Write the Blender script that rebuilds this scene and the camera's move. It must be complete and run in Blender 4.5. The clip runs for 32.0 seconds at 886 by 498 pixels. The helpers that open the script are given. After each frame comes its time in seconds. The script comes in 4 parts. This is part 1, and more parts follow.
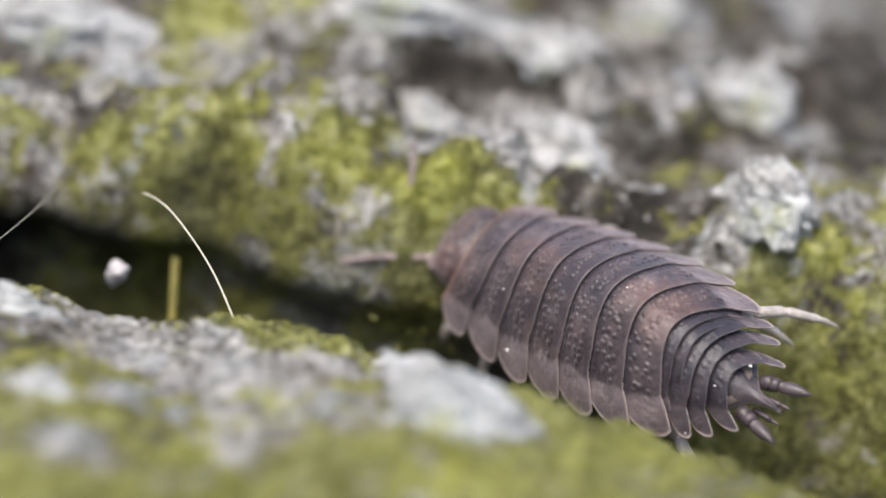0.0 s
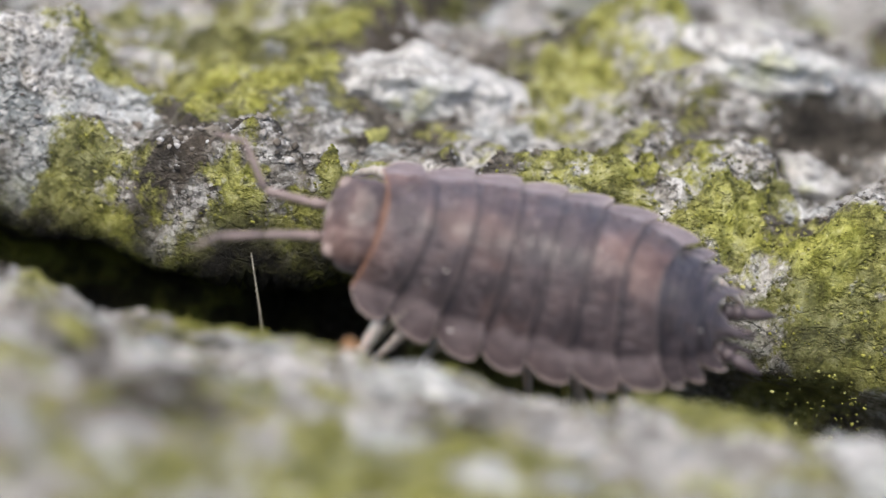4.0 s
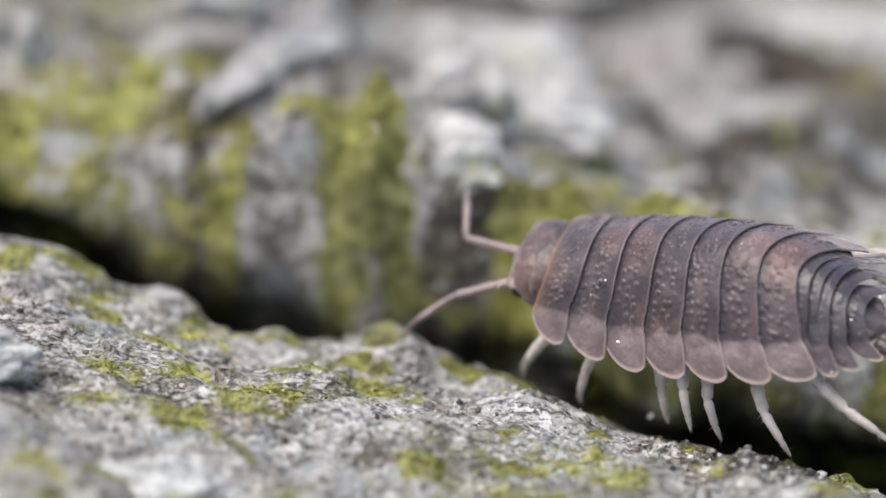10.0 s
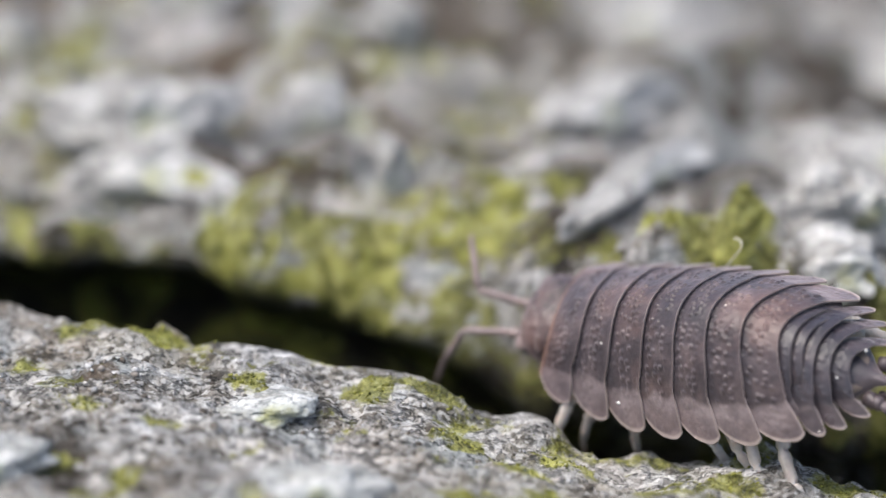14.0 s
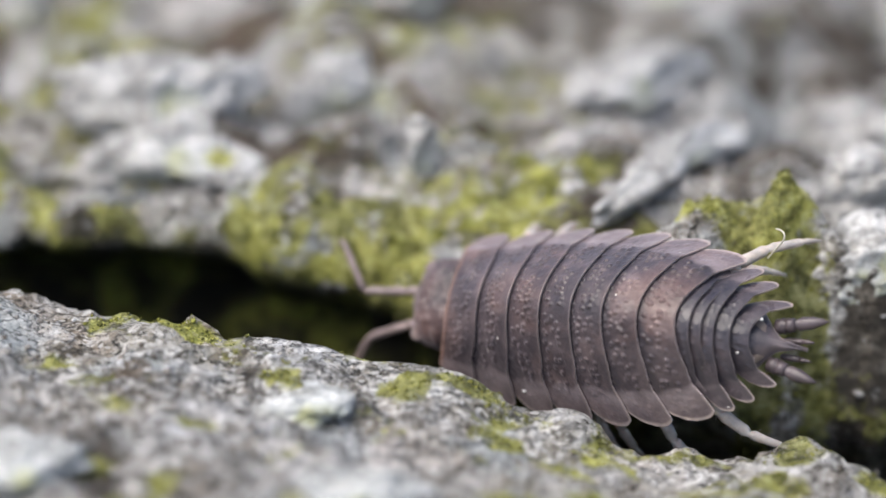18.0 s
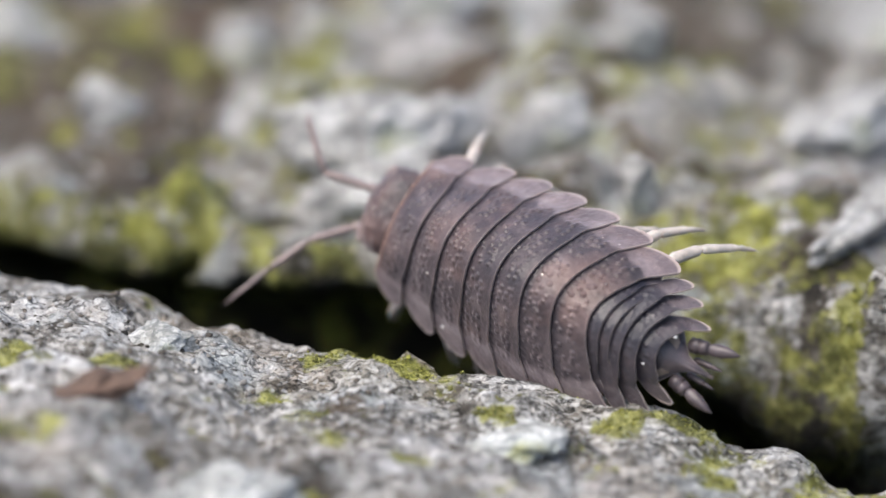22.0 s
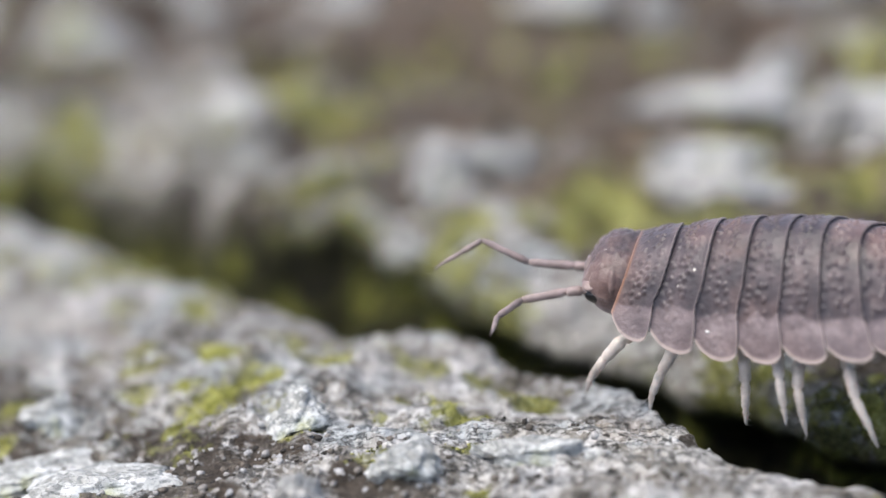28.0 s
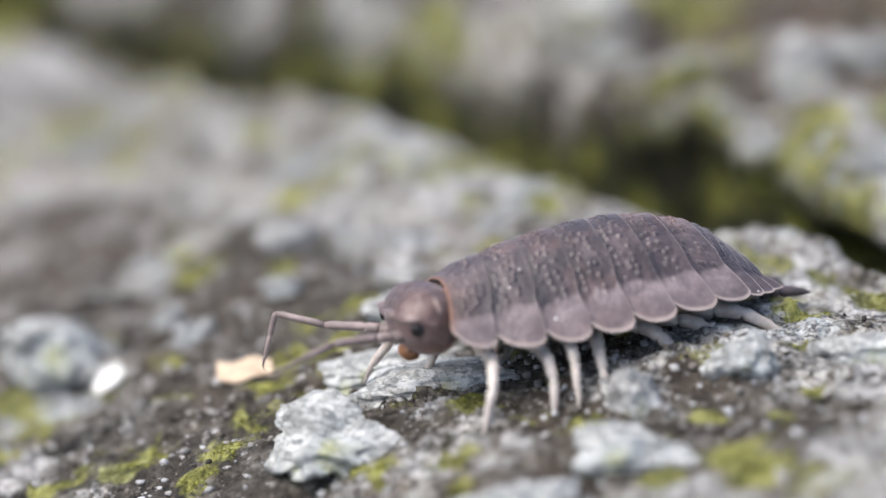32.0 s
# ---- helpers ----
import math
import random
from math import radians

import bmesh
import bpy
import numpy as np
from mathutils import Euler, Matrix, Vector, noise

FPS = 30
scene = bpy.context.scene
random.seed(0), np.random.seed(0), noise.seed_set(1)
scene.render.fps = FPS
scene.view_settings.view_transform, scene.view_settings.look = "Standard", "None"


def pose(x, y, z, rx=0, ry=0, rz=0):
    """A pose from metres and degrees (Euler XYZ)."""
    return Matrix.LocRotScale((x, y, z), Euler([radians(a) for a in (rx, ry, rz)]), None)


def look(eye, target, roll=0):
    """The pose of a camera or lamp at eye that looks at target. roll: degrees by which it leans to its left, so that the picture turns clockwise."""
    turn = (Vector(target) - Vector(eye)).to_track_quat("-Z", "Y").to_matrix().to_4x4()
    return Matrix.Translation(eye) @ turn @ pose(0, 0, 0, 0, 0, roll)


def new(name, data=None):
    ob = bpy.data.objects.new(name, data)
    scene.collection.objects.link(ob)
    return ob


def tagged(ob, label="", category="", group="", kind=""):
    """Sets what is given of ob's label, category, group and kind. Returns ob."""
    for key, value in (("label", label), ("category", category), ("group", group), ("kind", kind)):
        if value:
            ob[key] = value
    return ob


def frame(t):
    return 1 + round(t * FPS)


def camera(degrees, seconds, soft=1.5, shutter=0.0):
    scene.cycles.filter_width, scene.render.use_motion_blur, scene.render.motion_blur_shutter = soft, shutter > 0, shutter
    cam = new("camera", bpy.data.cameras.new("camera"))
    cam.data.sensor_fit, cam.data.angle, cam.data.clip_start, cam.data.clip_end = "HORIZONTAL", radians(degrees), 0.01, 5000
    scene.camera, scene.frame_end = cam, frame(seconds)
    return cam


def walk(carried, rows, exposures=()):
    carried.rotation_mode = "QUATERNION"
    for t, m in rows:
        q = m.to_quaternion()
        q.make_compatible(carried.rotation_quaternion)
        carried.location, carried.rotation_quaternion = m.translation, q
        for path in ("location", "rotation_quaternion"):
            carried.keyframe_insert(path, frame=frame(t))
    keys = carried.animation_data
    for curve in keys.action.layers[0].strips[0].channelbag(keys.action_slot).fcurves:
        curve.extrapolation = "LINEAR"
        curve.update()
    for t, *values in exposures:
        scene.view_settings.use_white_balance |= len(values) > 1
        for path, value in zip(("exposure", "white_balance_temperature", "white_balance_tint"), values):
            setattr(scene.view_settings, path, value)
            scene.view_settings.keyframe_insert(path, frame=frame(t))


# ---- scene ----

MM = 0.001


def lens_pose(x, y, z, yaw, pitch, roll):
    """Camera pose: place in millimetres, degrees of turn to the left, dip below level and lean."""
    return pose(x * MM, y * MM, z * MM, 90 - pitch, 0, yaw) @ pose(0, 0, 0, 0, 0, -roll)


CAMERA_ROWS = (
    (0, 19.06, -147.81, 82.30, -18.007, 28.229, -11.689), (0.5, 17.97, -146.63, 81.50, -18.093, 27.865, -11.732), (1, 17.87, -146.03, 80.16, -17.369, 27.301, -11.349),
    (1.5, 17.62, -145.30, 79.71, -17.119, 27.129, -10.941), (2, 16.69, -145.21, 79.57, -16.297, 27.159, -10.404), (2.5, 17.06, -144.39, 79.67, -15.182, 27.436, -9.798),
    (4.5, 2.91, -133.20, 78.65, -20.113, 28.774, -12.374), (5, 5.71, -130.01, 77.90, -18.754, 29.292, -11.845), (5.5, 5.35, -138.48, 80.15, -16.034, 28.741, -11.042),
    (6, 5.57, -143.14, 82.30, -14.638, 28.805, -10.169), (6.5, 8.01, -144.55, 81.75, -12.471, 28.068, -8.497), (7, 9.21, -145.06, 81.49, -11.302, 27.975, -7.466),
    (7.5, 11.40, -145.89, 80.84, -9.832, 27.455, -6.195), (8, 13.02, -146.27, 81.10, -8.353, 27.373, -4.946), (8.5, 14.22, -146.48, 81.03, -7.508, 27.248, -4.281),
    (9, 14.39, -146.23, 80.43, -6.814, 26.559, -3.689), (9.5, 15.77, -146.20, 79.55, -4.732, 26.140, -2.736), (10, 16.49, -147.02, 79.64, -3.620, 26.043, -2.361),
    (10.5, 18.08, -145.81, 79.68, -2.735, 26.485, -2.032), (11, 17.73, -144.60, 80.05, -2.175, 26.881, -1.141), (11.5, 18.26, -143.67, 79.84, -1.522, 26.214, -0.547),
    (12, 19.39, -144.05, 77.81, -0.880, 25.087, -0.236), (12.5, 19.21, -143.27, 78.36, -0.827, 25.454, 0.056), (13, 20.15, -142.84, 78.73, 0.103, 25.477, 0.768),
    (13.5, 21.69, -143.32, 78.32, 1.280, 25.059, 1.504), (14, 21.95, -142.89, 77.41, 2.937, 24.591, 2.693), (14.5, 23.58, -141.98, 79.04, 3.953, 25.304, 2.753),
    (16.5, 18.83, -138.04, 80.94, 2.446, 26.896, 2.423), (17, 18.34, -138.18, 80.52, 2.156, 26.645, 2.277), (17.5, 18.22, -138.05, 80.76, 2.105, 26.559, 2.156),
    (18, 18.24, -137.90, 80.14, 2.066, 26.275, 2.363), (18.5, 18.14, -137.88, 80.38, 2.180, 26.364, 2.514), (19, 17.68, -138.23, 79.23, 2.087, 25.715, 2.427),
    (19.5, 17.70, -138.00, 79.83, 2.268, 25.960, 2.320), (20, 17.87, -138.10, 79.35, 2.715, 25.635, 2.522), (20.5, 17.76, -138.12, 78.91, 2.990, 25.311, 2.742),
    (21, 18.48, -138.53, 78.90, 3.817, 25.201, 2.569), (21.5, 18.57, -138.65, 79.42, 4.221, 25.402, 2.918), (22, 19.27, -138.46, 79.65, 5.127, 25.480, 3.377),
    (22.5, 20.18, -139.27, 79.81, 6.500, 25.062, 4.128), (23, 22.03, -139.94, 79.81, 8.424, 24.467, 5.048), (23.5, 22.39, -141.07, 79.96, 8.817, 24.081, 5.116),
    (24, 22.63, -141.74, 79.68, 9.276, 23.208, 5.445), (24.5, 23.13, -140.67, 79.48, 10.478, 23.345, 5.796), (25, 23.80, -139.58, 78.60, 11.133, 22.809, 5.945),
    (25.5, 23.56, -140.86, 79.11, 11.504, 22.748, 5.858), (27.5, 13.88, -129.22, 82.16, 11.720, 25.314, 4.035), (28, 14.48, -128.96, 82.32, 12.873, 25.153, 4.267),
    (28.5, 14.85, -128.81, 82.46, 13.599, 25.105, 4.740), (29, 15.42, -128.49, 81.80, 14.286, 24.762, 5.120), (29.5, 15.99, -128.03, 81.70, 15.055, 25.037, 5.210),
    (30, 15.41, -129.26, 81.32, 14.673, 24.629, 4.635), (30.5, 17.08, -128.58, 81.77, 16.129, 25.331, 5.402), (31, 16.87, -128.70, 81.39, 16.394, 25.253, 5.241),
    (31.5, 18.32, -126.85, 81.03, 18.290, 25.801, 6.043), (32, 18.57, -127.35, 81.62, 18.897, 25.828, 6.498),
)
cam = camera(10.0, 32.0)
cam.data.dof.use_dof = True
cam.data.dof.focus_distance = 0.165
cam.data.dof.aperture_fstop = 26.0
walk(cam, [(r[0], lens_pose(*r[1:])) for r in CAMERA_ROWS], [(0.0, 0.66, 6540, 10), (2.5, 0.66, 6570, 10), (5.0, 0.68, 6680, 10), (9.0, 0.70, 6600, 10), (12.0, 0.70, 6460, 10), (22.0, 0.70, 6470, 10), (28.0, 0.76, 6380, 10), (32.0, 0.76, 6380, 10)])

# ---- light: bright overcast day, soft light from high above and a little from the left ----
world = bpy.data.worlds.new("overcast")
scene.world = world
world.use_nodes = True
wn = world.node_tree.nodes
sky = wn.new("ShaderNodeTexSky")
sky.sky_type, sky.sun_disc = "NISHITA", False
sky.sun_elevation, sky.sun_rotation = radians(67), radians(238)
sky.air_density, sky.dust_density = 1.0, 4.0
wn["Background"].inputs[1].default_value = 0.13
world.node_tree.links.new(sky.outputs[0], wn["Background"].inputs[0])
sun = new("sun", bpy.data.lights.new("sun", "SUN"))
sun.data.energy, sun.data.angle, sun.data.color = 1.8, radians(50), (1.0, 0.965, 0.905)
sun.matrix_world = look((-0.35, -0.22, 1.0), (0, 0, 0))


# ---- numbers on a lattice: value noise and cells, the same at every build ----
def lattice(ix, iy, seed):
    h = (ix.astype(np.int64) * 374761393 + iy.astype(np.int64) * 668265263 + seed * 1442695041) & 0xFFFFFFFF
    h = ((h ^ (h >> 13)) * 1274126177) & 0xFFFFFFFF
    h = ((h ^ (h >> 16)) * 2246822519) & 0xFFFFFFFF
    return ((h ^ (h >> 15)) & 0xFFFFFF) / 0xFFFFFF


def vnoise(x, y, size, seed):
    """Smooth noise from -1 to 1 with lumps of about that size."""
    x, y = x / size, y / size
    ix, iy = np.floor(x), np.floor(y)
    fx, fy = x - ix, y - iy
    fx, fy = fx * fx * (3 - 2 * fx), fy * fy * (3 - 2 * fy)
    a, b = lattice(ix, iy, seed), lattice(ix + 1, iy, seed)
    c, d = lattice(ix, iy + 1, seed), lattice(ix + 1, iy + 1, seed)
    return 2 * ((a * (1 - fx) + b * fx) * (1 - fy) + (c * (1 - fx) + d * fx) * fy) - 1


def cells(x, y, size, seed):
    """Distance to the nearest of scattered points, 0 to about 1, and a random number for each cell."""
    x, y = x / size, y / size
    ix, iy = np.floor(x), np.floor(y)
    best, who = np.full(x.shape, 9.0), np.zeros(x.shape)
    for dx in (-1, 0, 1):
        for dy in (-1, 0, 1):
            px = ix + dx + 0.15 + 0.7 * lattice(ix + dx, iy + dy, seed)
            py = iy + dy + 0.15 + 0.7 * lattice(ix + dx, iy + dy, seed + 7)
            d = (px - x) ** 2 + (py - y) ** 2
            who = np.where(d < best, lattice(ix + dx, iy + dy, seed + 13), who)
            best = np.minimum(best, d)
    return np.sqrt(best), who


# ---- the lie of the land, in millimetres: a front rock with a crest, a cleft behind it, a back bank ----
CREST_X = (-300, -75, -55, -40, -22, -14, -7.7, 0, 8, 16, 24.5, 32.6, 47.8, 57, 70, 85, 300)
CREST_Y = (180, 58, 47, 37, 24, 17.5, 13.0, 10.5, 8, 7, 6, 1.3, -8, -11.5, -19, -28, -150)
TOP_X = (-70, -62, -54, -47, -41, -35, -29, -23, -17, -11, -5, 0, 4, 8, 12, 16, 20, 24, 28, 33, 38, 43, 48, 53, 58, 63, 68, 76)
TOP_Z = (0.0, 0.3, 0.9, 2.2, 2.8, 3.1, 4.2, 4.7, 5.2, 5.9, 6.2, 4.7, 4.85, 4.65, 3.95, 2.75, 1.5, 1.25, 0.8, 0.5, 0.4, 0.3, 0.9, 1.0, 2.3, 2.7, 3.0, 2.0)


def crest_y(x):
    return np.interp(x, CREST_X, CREST_Y)


def smooth(a, b, v):
    v = np.clip((v - a) / (b - a), 0, 1)
    return v * v * (3 - 2 * v)


def bump(x, y, cx, cy, rx, ry, h):
    return h * np.exp(-(((x - cx) / rx) ** 2 + ((y - cy) / ry) ** 2))


def lip(x):
    """Where the edge of the back bank runs: its distance behind the crest and its height."""
    far = np.interp(x, (-56, -21, -4, 10, 16, 22, 28, 38, 48, 74), (9, 9, 8, 8.4, 8.0, 7.9, 9.0, 10.5, 11.5, 16.5))
    level = np.interp(x, (-56, -26, -8, 4, 16, 22, 28, 34, 40, 54, 70), (2.3, 3.4, 4.6, 5.0, 4.6, 4.8, 3.0, 0.9, 1.4, 2.8, 3.6))
    return far, level


def land(x, y, fine=True):
    """Height of the ground in millimetres, how deep it lies in the cleft (0 to 1), the side and the distance behind the crest."""
    wob = vnoise(x, y, 5.0, 3) * 0.8 + vnoise(x, y, 1.9, 4) * 0.4 + vnoise(x, y, 0.8, 6) * 0.12
    s = y - crest_y(x) + wob
    top = np.interp(x, TOP_X, TOP_Z)
    # the front rock swells towards the viewer and then falls away slowly
    swell = np.interp(x, (-66, -44, -36, -26, -22, -17, -10, 0, 8, 16, 22, 28, 36, 64), (-0.5, -0.3, 1.6, 2.2, 2.4, 2.6, 2.8, 1.6, 0.7, 1.0, 2.2, 3.1, 4.6, 4.6))
    front = top + swell * (1 - np.exp(np.minimum(s, 0) / 10.0)) + 0.02 * np.minimum(s + 14, 0)
    # cleft: steep near side, gentler far side up to the back lip
    lip_s, lip_z = lip(x)
    low = np.minimum(top, lip_z) - np.interp(x, (-56, -26, -6, 14, 29, 64), (9, 13, 14, 14, 13, 11)) + np.interp(x, (54, 76), (0, 4.0))
    shelf = np.interp(x, (-25, -19, -14, -9), (0, 2.2, 2.2, 0))
    near = top + (low - top) * smooth(shelf, shelf + 2.2, s)
    ledge = 1.1 * vnoise(x, y, 3.4, 21) + 0.7 * vnoise(x, y, 1.6, 22)
    far = low + (lip_z - low) * smooth(lip_s - np.interp(x, (-22, -8, 4, 56, 66), (6.3, 5.6, 5.0, 5.0, 6.6)), lip_s, s + 0.7 * ledge) ** 0.72
    back = np.where(s < 2.4 + shelf, near, np.maximum(far, low))
    # a mossy boulder lodged in the cleft
    back = back + bump(x, y, 31.2, 8.8, 4.8, 3.2, 5.2) * smooth(0.6, 2.6, s) * (0.85 + 0.6 * vnoise(x, y, 2.6, 23) + 0.35 * vnoise(x, y, 1.2, 24))
    back = back + bump(x, y, 24.4, 12.7, 4.8, 2.9, 2.9) * smooth(2.6, 4.8, s) * (0.9 + 0.55 * vnoise(x, y, 2.4, 25) + 0.45 * vnoise(x, y, 1.0, 26))
    beyond = np.maximum(s - lip_s, 0)
    back = back - 0.07 * np.minimum(beyond, 60) + 0.9 * smooth(0, 8, beyond) * vnoise(x, y, 11, 8) + 0.4 * smooth(0, 8, beyond)
    # broken blocks of rock in the bank
    qx, qy = x + 1.4 * vnoise(x, y, 3.2, 33), y + 1.4 * vnoise(x, y, 3.2, 34)
    d, who = cells(qx, qy * 1.5, 6.0, 45)
    crag = smooth(lip_s - 4.5, lip_s, s)
    back = back + crag * (1.9 * who - 0.8) * np.clip(1.3 - d * d * 2.6, -0.2, 1)
    z = np.where(s < 0, front, back)
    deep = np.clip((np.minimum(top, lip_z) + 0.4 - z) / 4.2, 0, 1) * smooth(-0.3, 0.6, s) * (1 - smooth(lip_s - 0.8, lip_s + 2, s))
    behind = smooth(2.0, 8.0, s)
    z = z + (0.45 + 0.35 * behind) * vnoise(x, y, 4.2, 11) + (0.28 + 0.42 * behind) * vnoise(x, y, 1.9, 12)
    face = smooth(2.6, 4.0, s) * smooth(lip_s + 4, lip_s, s)
    if fine:
        wx, wy = x + 0.5 * vnoise(x, y, 1.3, 31), y + 0.5 * vnoise(x, y, 1.3, 32)
        d, who = cells(wx, wy * 1.3, 2.3, 43)
        z = z + 0.42 * (who - 0.5) * np.clip(1.25 - d * d * 2.4, 0, 1)
        d, who = cells(wx, wy, 1.05, 41)
        z = z + 0.30 * (who - 0.35) * np.clip(1.1 - d * d * 2.4, 0, 1)
        d, who = cells(wx, wy, 0.52, 51)
        z = z + 0.17 * (who - 0.3) * np.clip(1.1 - d * d * 2.4, 0, 1) + 0.09 * vnoise(x, y, 0.45, 15)
        # bedding: thin ledges drawn out along the rock
        z = z + 0.20 * (0.5 - np.abs(vnoise(wx * 0.32, wy * 1.25, 0.85, 35))) + 0.10 * (0.5 - np.abs(vnoise(wx * 0.5, wy * 1.6, 0.5, 36)))
        # the face of the bank is broken and pitted
        z = z + face * (0.75 * (0.45 - np.abs(vnoise(wx, wy, 1.25, 37))) + 0.40 * (0.4 - np.abs(vnoise(wx, wy, 0.6, 38))))
    return z, deep, np.where(s < 0, -1.0, 1.0), s


def growth(x, y, s, deep):
    """How thickly moss, soil and algae cover the rock at a place, painted shade included."""
    big, mid, fine = vnoise(x, y, 12, 61), vnoise(x, y, 4.5, 62), vnoise(x, y, 1.6, 63)
    bank = smooth(3.0, 7.0, s) * (1 - smooth(14, 30, s))
    green = np.interp(x, (-36, -11, 4, 24, 49, 60), (0.04, 0.08, 0.13, 0.14, 0.18, 0.12))
    fore = np.interp(x, (-50, -30, 10, 30, 60), (0.20, 0.15, 0.12, 0.27, 0.45))
    moss = np.where(s < 0, fore + np.interp(x, (-20, 5, 15, 30, 45), (0.16, 0.20, 0.22, 0.30, 0.34)) * smooth(-2.4, -0.2, s), 0.20 + green * bank + 0.04 * (x > 30)) + 0.22 * big + 0.28 * mid + 0.20 * fine
    moss = moss - 0.22 * smooth(0.55, 0.9, deep) + bump(x, y, 24.6, 11.0, 5.0, 2.6, 0.18) - 0.25 * smooth(0.0, 0.5, vnoise(x, y, 2.2, 67)) * smooth(18, 24, x) * (s > 2) - bump(x, y, 20, 3.5, 8, 5, 0.2) + 0.22 * smooth(52, 62, x) * (s > 0)
    moss = moss + bump(x, y, 19, 14.2, 7, 2.6, 0.16) * (s > 2) + 0.14 * smooth(26, 34, x) * smooth(50, 42, x) * smooth(2.5, 5, s) * smooth(13, 9, s)
    moss = moss + 0.26 * smooth(46, 52, x) * smooth(5.5, 8, s) * smooth(13, 10, s) - 0.12 * smooth(44, 52, x) * smooth(13, 17, s) + 0.25 * smooth(62, 70, x) * smooth(1, 4, s) * smooth(14, 10, s)
    # moss hangs over the face of the bank
    moss = moss + (0.26 - 0.42 * smooth(0.05, 0.55, vnoise(x, y, 3.0, 66))) * smooth(2.6, 4.0, s) * smooth(1.5, -1.0, s - lip(x)[0]) * smooth(-30, -18, x)
    d, who = cells(x, y * 1.3, 3.2, 81)
    moss = moss + np.where(s < 0.5, 0.42 * (who > 0.52) * smooth(0.42, 0.12, d + 0.12 * fine), 0)
    # thicker cushions on the open rock
    for px, py, pr in ((-18.8, 5.4, 2.0), (-14.5, 2.4, 2.2), (-40.6, 16.5, 1.2), (-26.5, 3.2, 1.0), (-49.5, 26.0, 1.6), (66.0, -20.5, 2.5), (58.0, -13.5, 2.2), (47.0, -9.0, 1.6), (-31.0, 12.0, 0.9), (3.0, 2.0, 1.1)):
        moss = moss + bump(x, y, px, py, pr, pr * 0.8, 0.42)
    soil_shade = np.where(s < 0, 0.32 + 0.14 * smooth(26, 36, x) - 0.26 * smooth(2, 9, x) * smooth(36, 29, x) + 0.30 * smooth(-12, -26, x) * smooth(-8, -13, s), 0.46 + (0.12 + 0.24 * smooth(12, -8, x)) * smooth(8, 16, s)) + 0.20 * vnoise(x, y, 7, 64) + 0.24 * vnoise(x, y, 2.6, 65) + 0.12 * fine
    # dark earth colour between the blocks, painting shade into their gaps
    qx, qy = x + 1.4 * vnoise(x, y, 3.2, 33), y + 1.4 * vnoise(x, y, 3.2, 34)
    soil_shade = soil_shade + 0.45 * (smooth(0.42, 0.70, cells(qx, qy * 1.5, 6.0, 45)[0]) - 0.35) * smooth(4, 8, s)
    # algae cover rises with depth, painting the cleft's shade as well
    algae_shade = np.clip(deep * 2.1 - 0.28 + 0.35 * mid, 0, 1) * np.interp(x, (50, 66), (1, 0.35)) * (1 - bump(x, y, 30.5, 9.6, 5.0, 3.2, 0.5)) * (1 - bump(x, y, 24.6, 12.0, 4.8, 3.6, 0.9))
    return np.clip(moss, 0, 1), np.clip(soil_shade, 0, 1), algae_shade


def clay_cover(x, y, s):
    """Bare brown clay on the open ground behind the bank and in hollows of the front rock."""
    patch = vnoise(x, y, 9, 71) * 0.3 + vnoise(x, y, 3.5, 72) * 0.3
    return np.clip(0.85 * smooth(9, 20, s) * smooth(26, -6, x) + 0.12 * smooth(6, -8, x) * (s < 0) + patch - 0.05, 0, 1)


def height(x, y):
    return float(land(np.array([float(x)]), np.array([float(y)]), False)[0][0])


# ---- materials ----
def material(name, rough=0.8):
    m = bpy.data.materials.new(name)
    m.use_nodes = True
    b = m.node_tree.nodes["Principled BSDF"]
    b.inputs["Roughness"].default_value = rough
    return m, m.node_tree, b


def place(nt, kind="Object"):
    return nt.nodes.new("ShaderNodeTexCoord").outputs[kind]


def noise_tex(nt, vec, scale, detail=4.0, rough=0.6):
    n = nt.nodes.new("ShaderNodeTexNoise")
    n.inputs["Scale"].default_value, n.inputs["Detail"].default_value, n.inputs["Roughness"].default_value = scale, detail, rough
    nt.links.new(vec, n.inputs["Vector"])
    return n.outputs["Fac"]


def voronoi(nt, vec, scale, out="Distance"):
    n = nt.nodes.new("ShaderNodeTexVoronoi")
    n.inputs["Scale"].default_value = scale
    nt.links.new(vec, n.inputs["Vector"])
    return n.outputs[out]


def ramp(nt, fac, *stops):
    n = nt.nodes.new("ShaderNodeValToRGB")
    e = n.color_ramp.elements
    while len(e) < len(stops):
        e.new(0.5)
    for i, (p, c) in enumerate(stops):
        e[i].position = p
        e[i].color = (*c, 1) if len(c) == 3 else c
    nt.links.new(fac, n.inputs[0])
    return n.outputs[0]


def grey(v):
    return (v, v, v)


def mix(nt, fac, a, b, how="MIX"):
    n = nt.nodes.new("ShaderNodeMix")
    n.data_type, n.blend_type = "RGBA", how
    for value, sock in ((fac, n.inputs[0]), (a, n.inputs[6]), (b, n.inputs[7])):
        if isinstance(value, tuple):
            sock.default_value = (*value, 1)
        elif isinstance(value, (int, float)):
            sock.default_value = value
        else:
            nt.links.new(value, sock)
    return n.outputs[2]


def maths(nt, how, a, b=0.0):
    n = nt.nodes.new("ShaderNodeMath")
    n.operation = how
    for value, sock in ((a, n.inputs[0]), (b, n.inputs[1])):
        if isinstance(value, (int, float)):
            sock.default_value = value
        else:
            nt.links.new(value, sock)
    return n.outputs[0]


def attribute(nt, name):
    n = nt.nodes.new("ShaderNodeAttribute")
    n.attribute_name = name
    return n


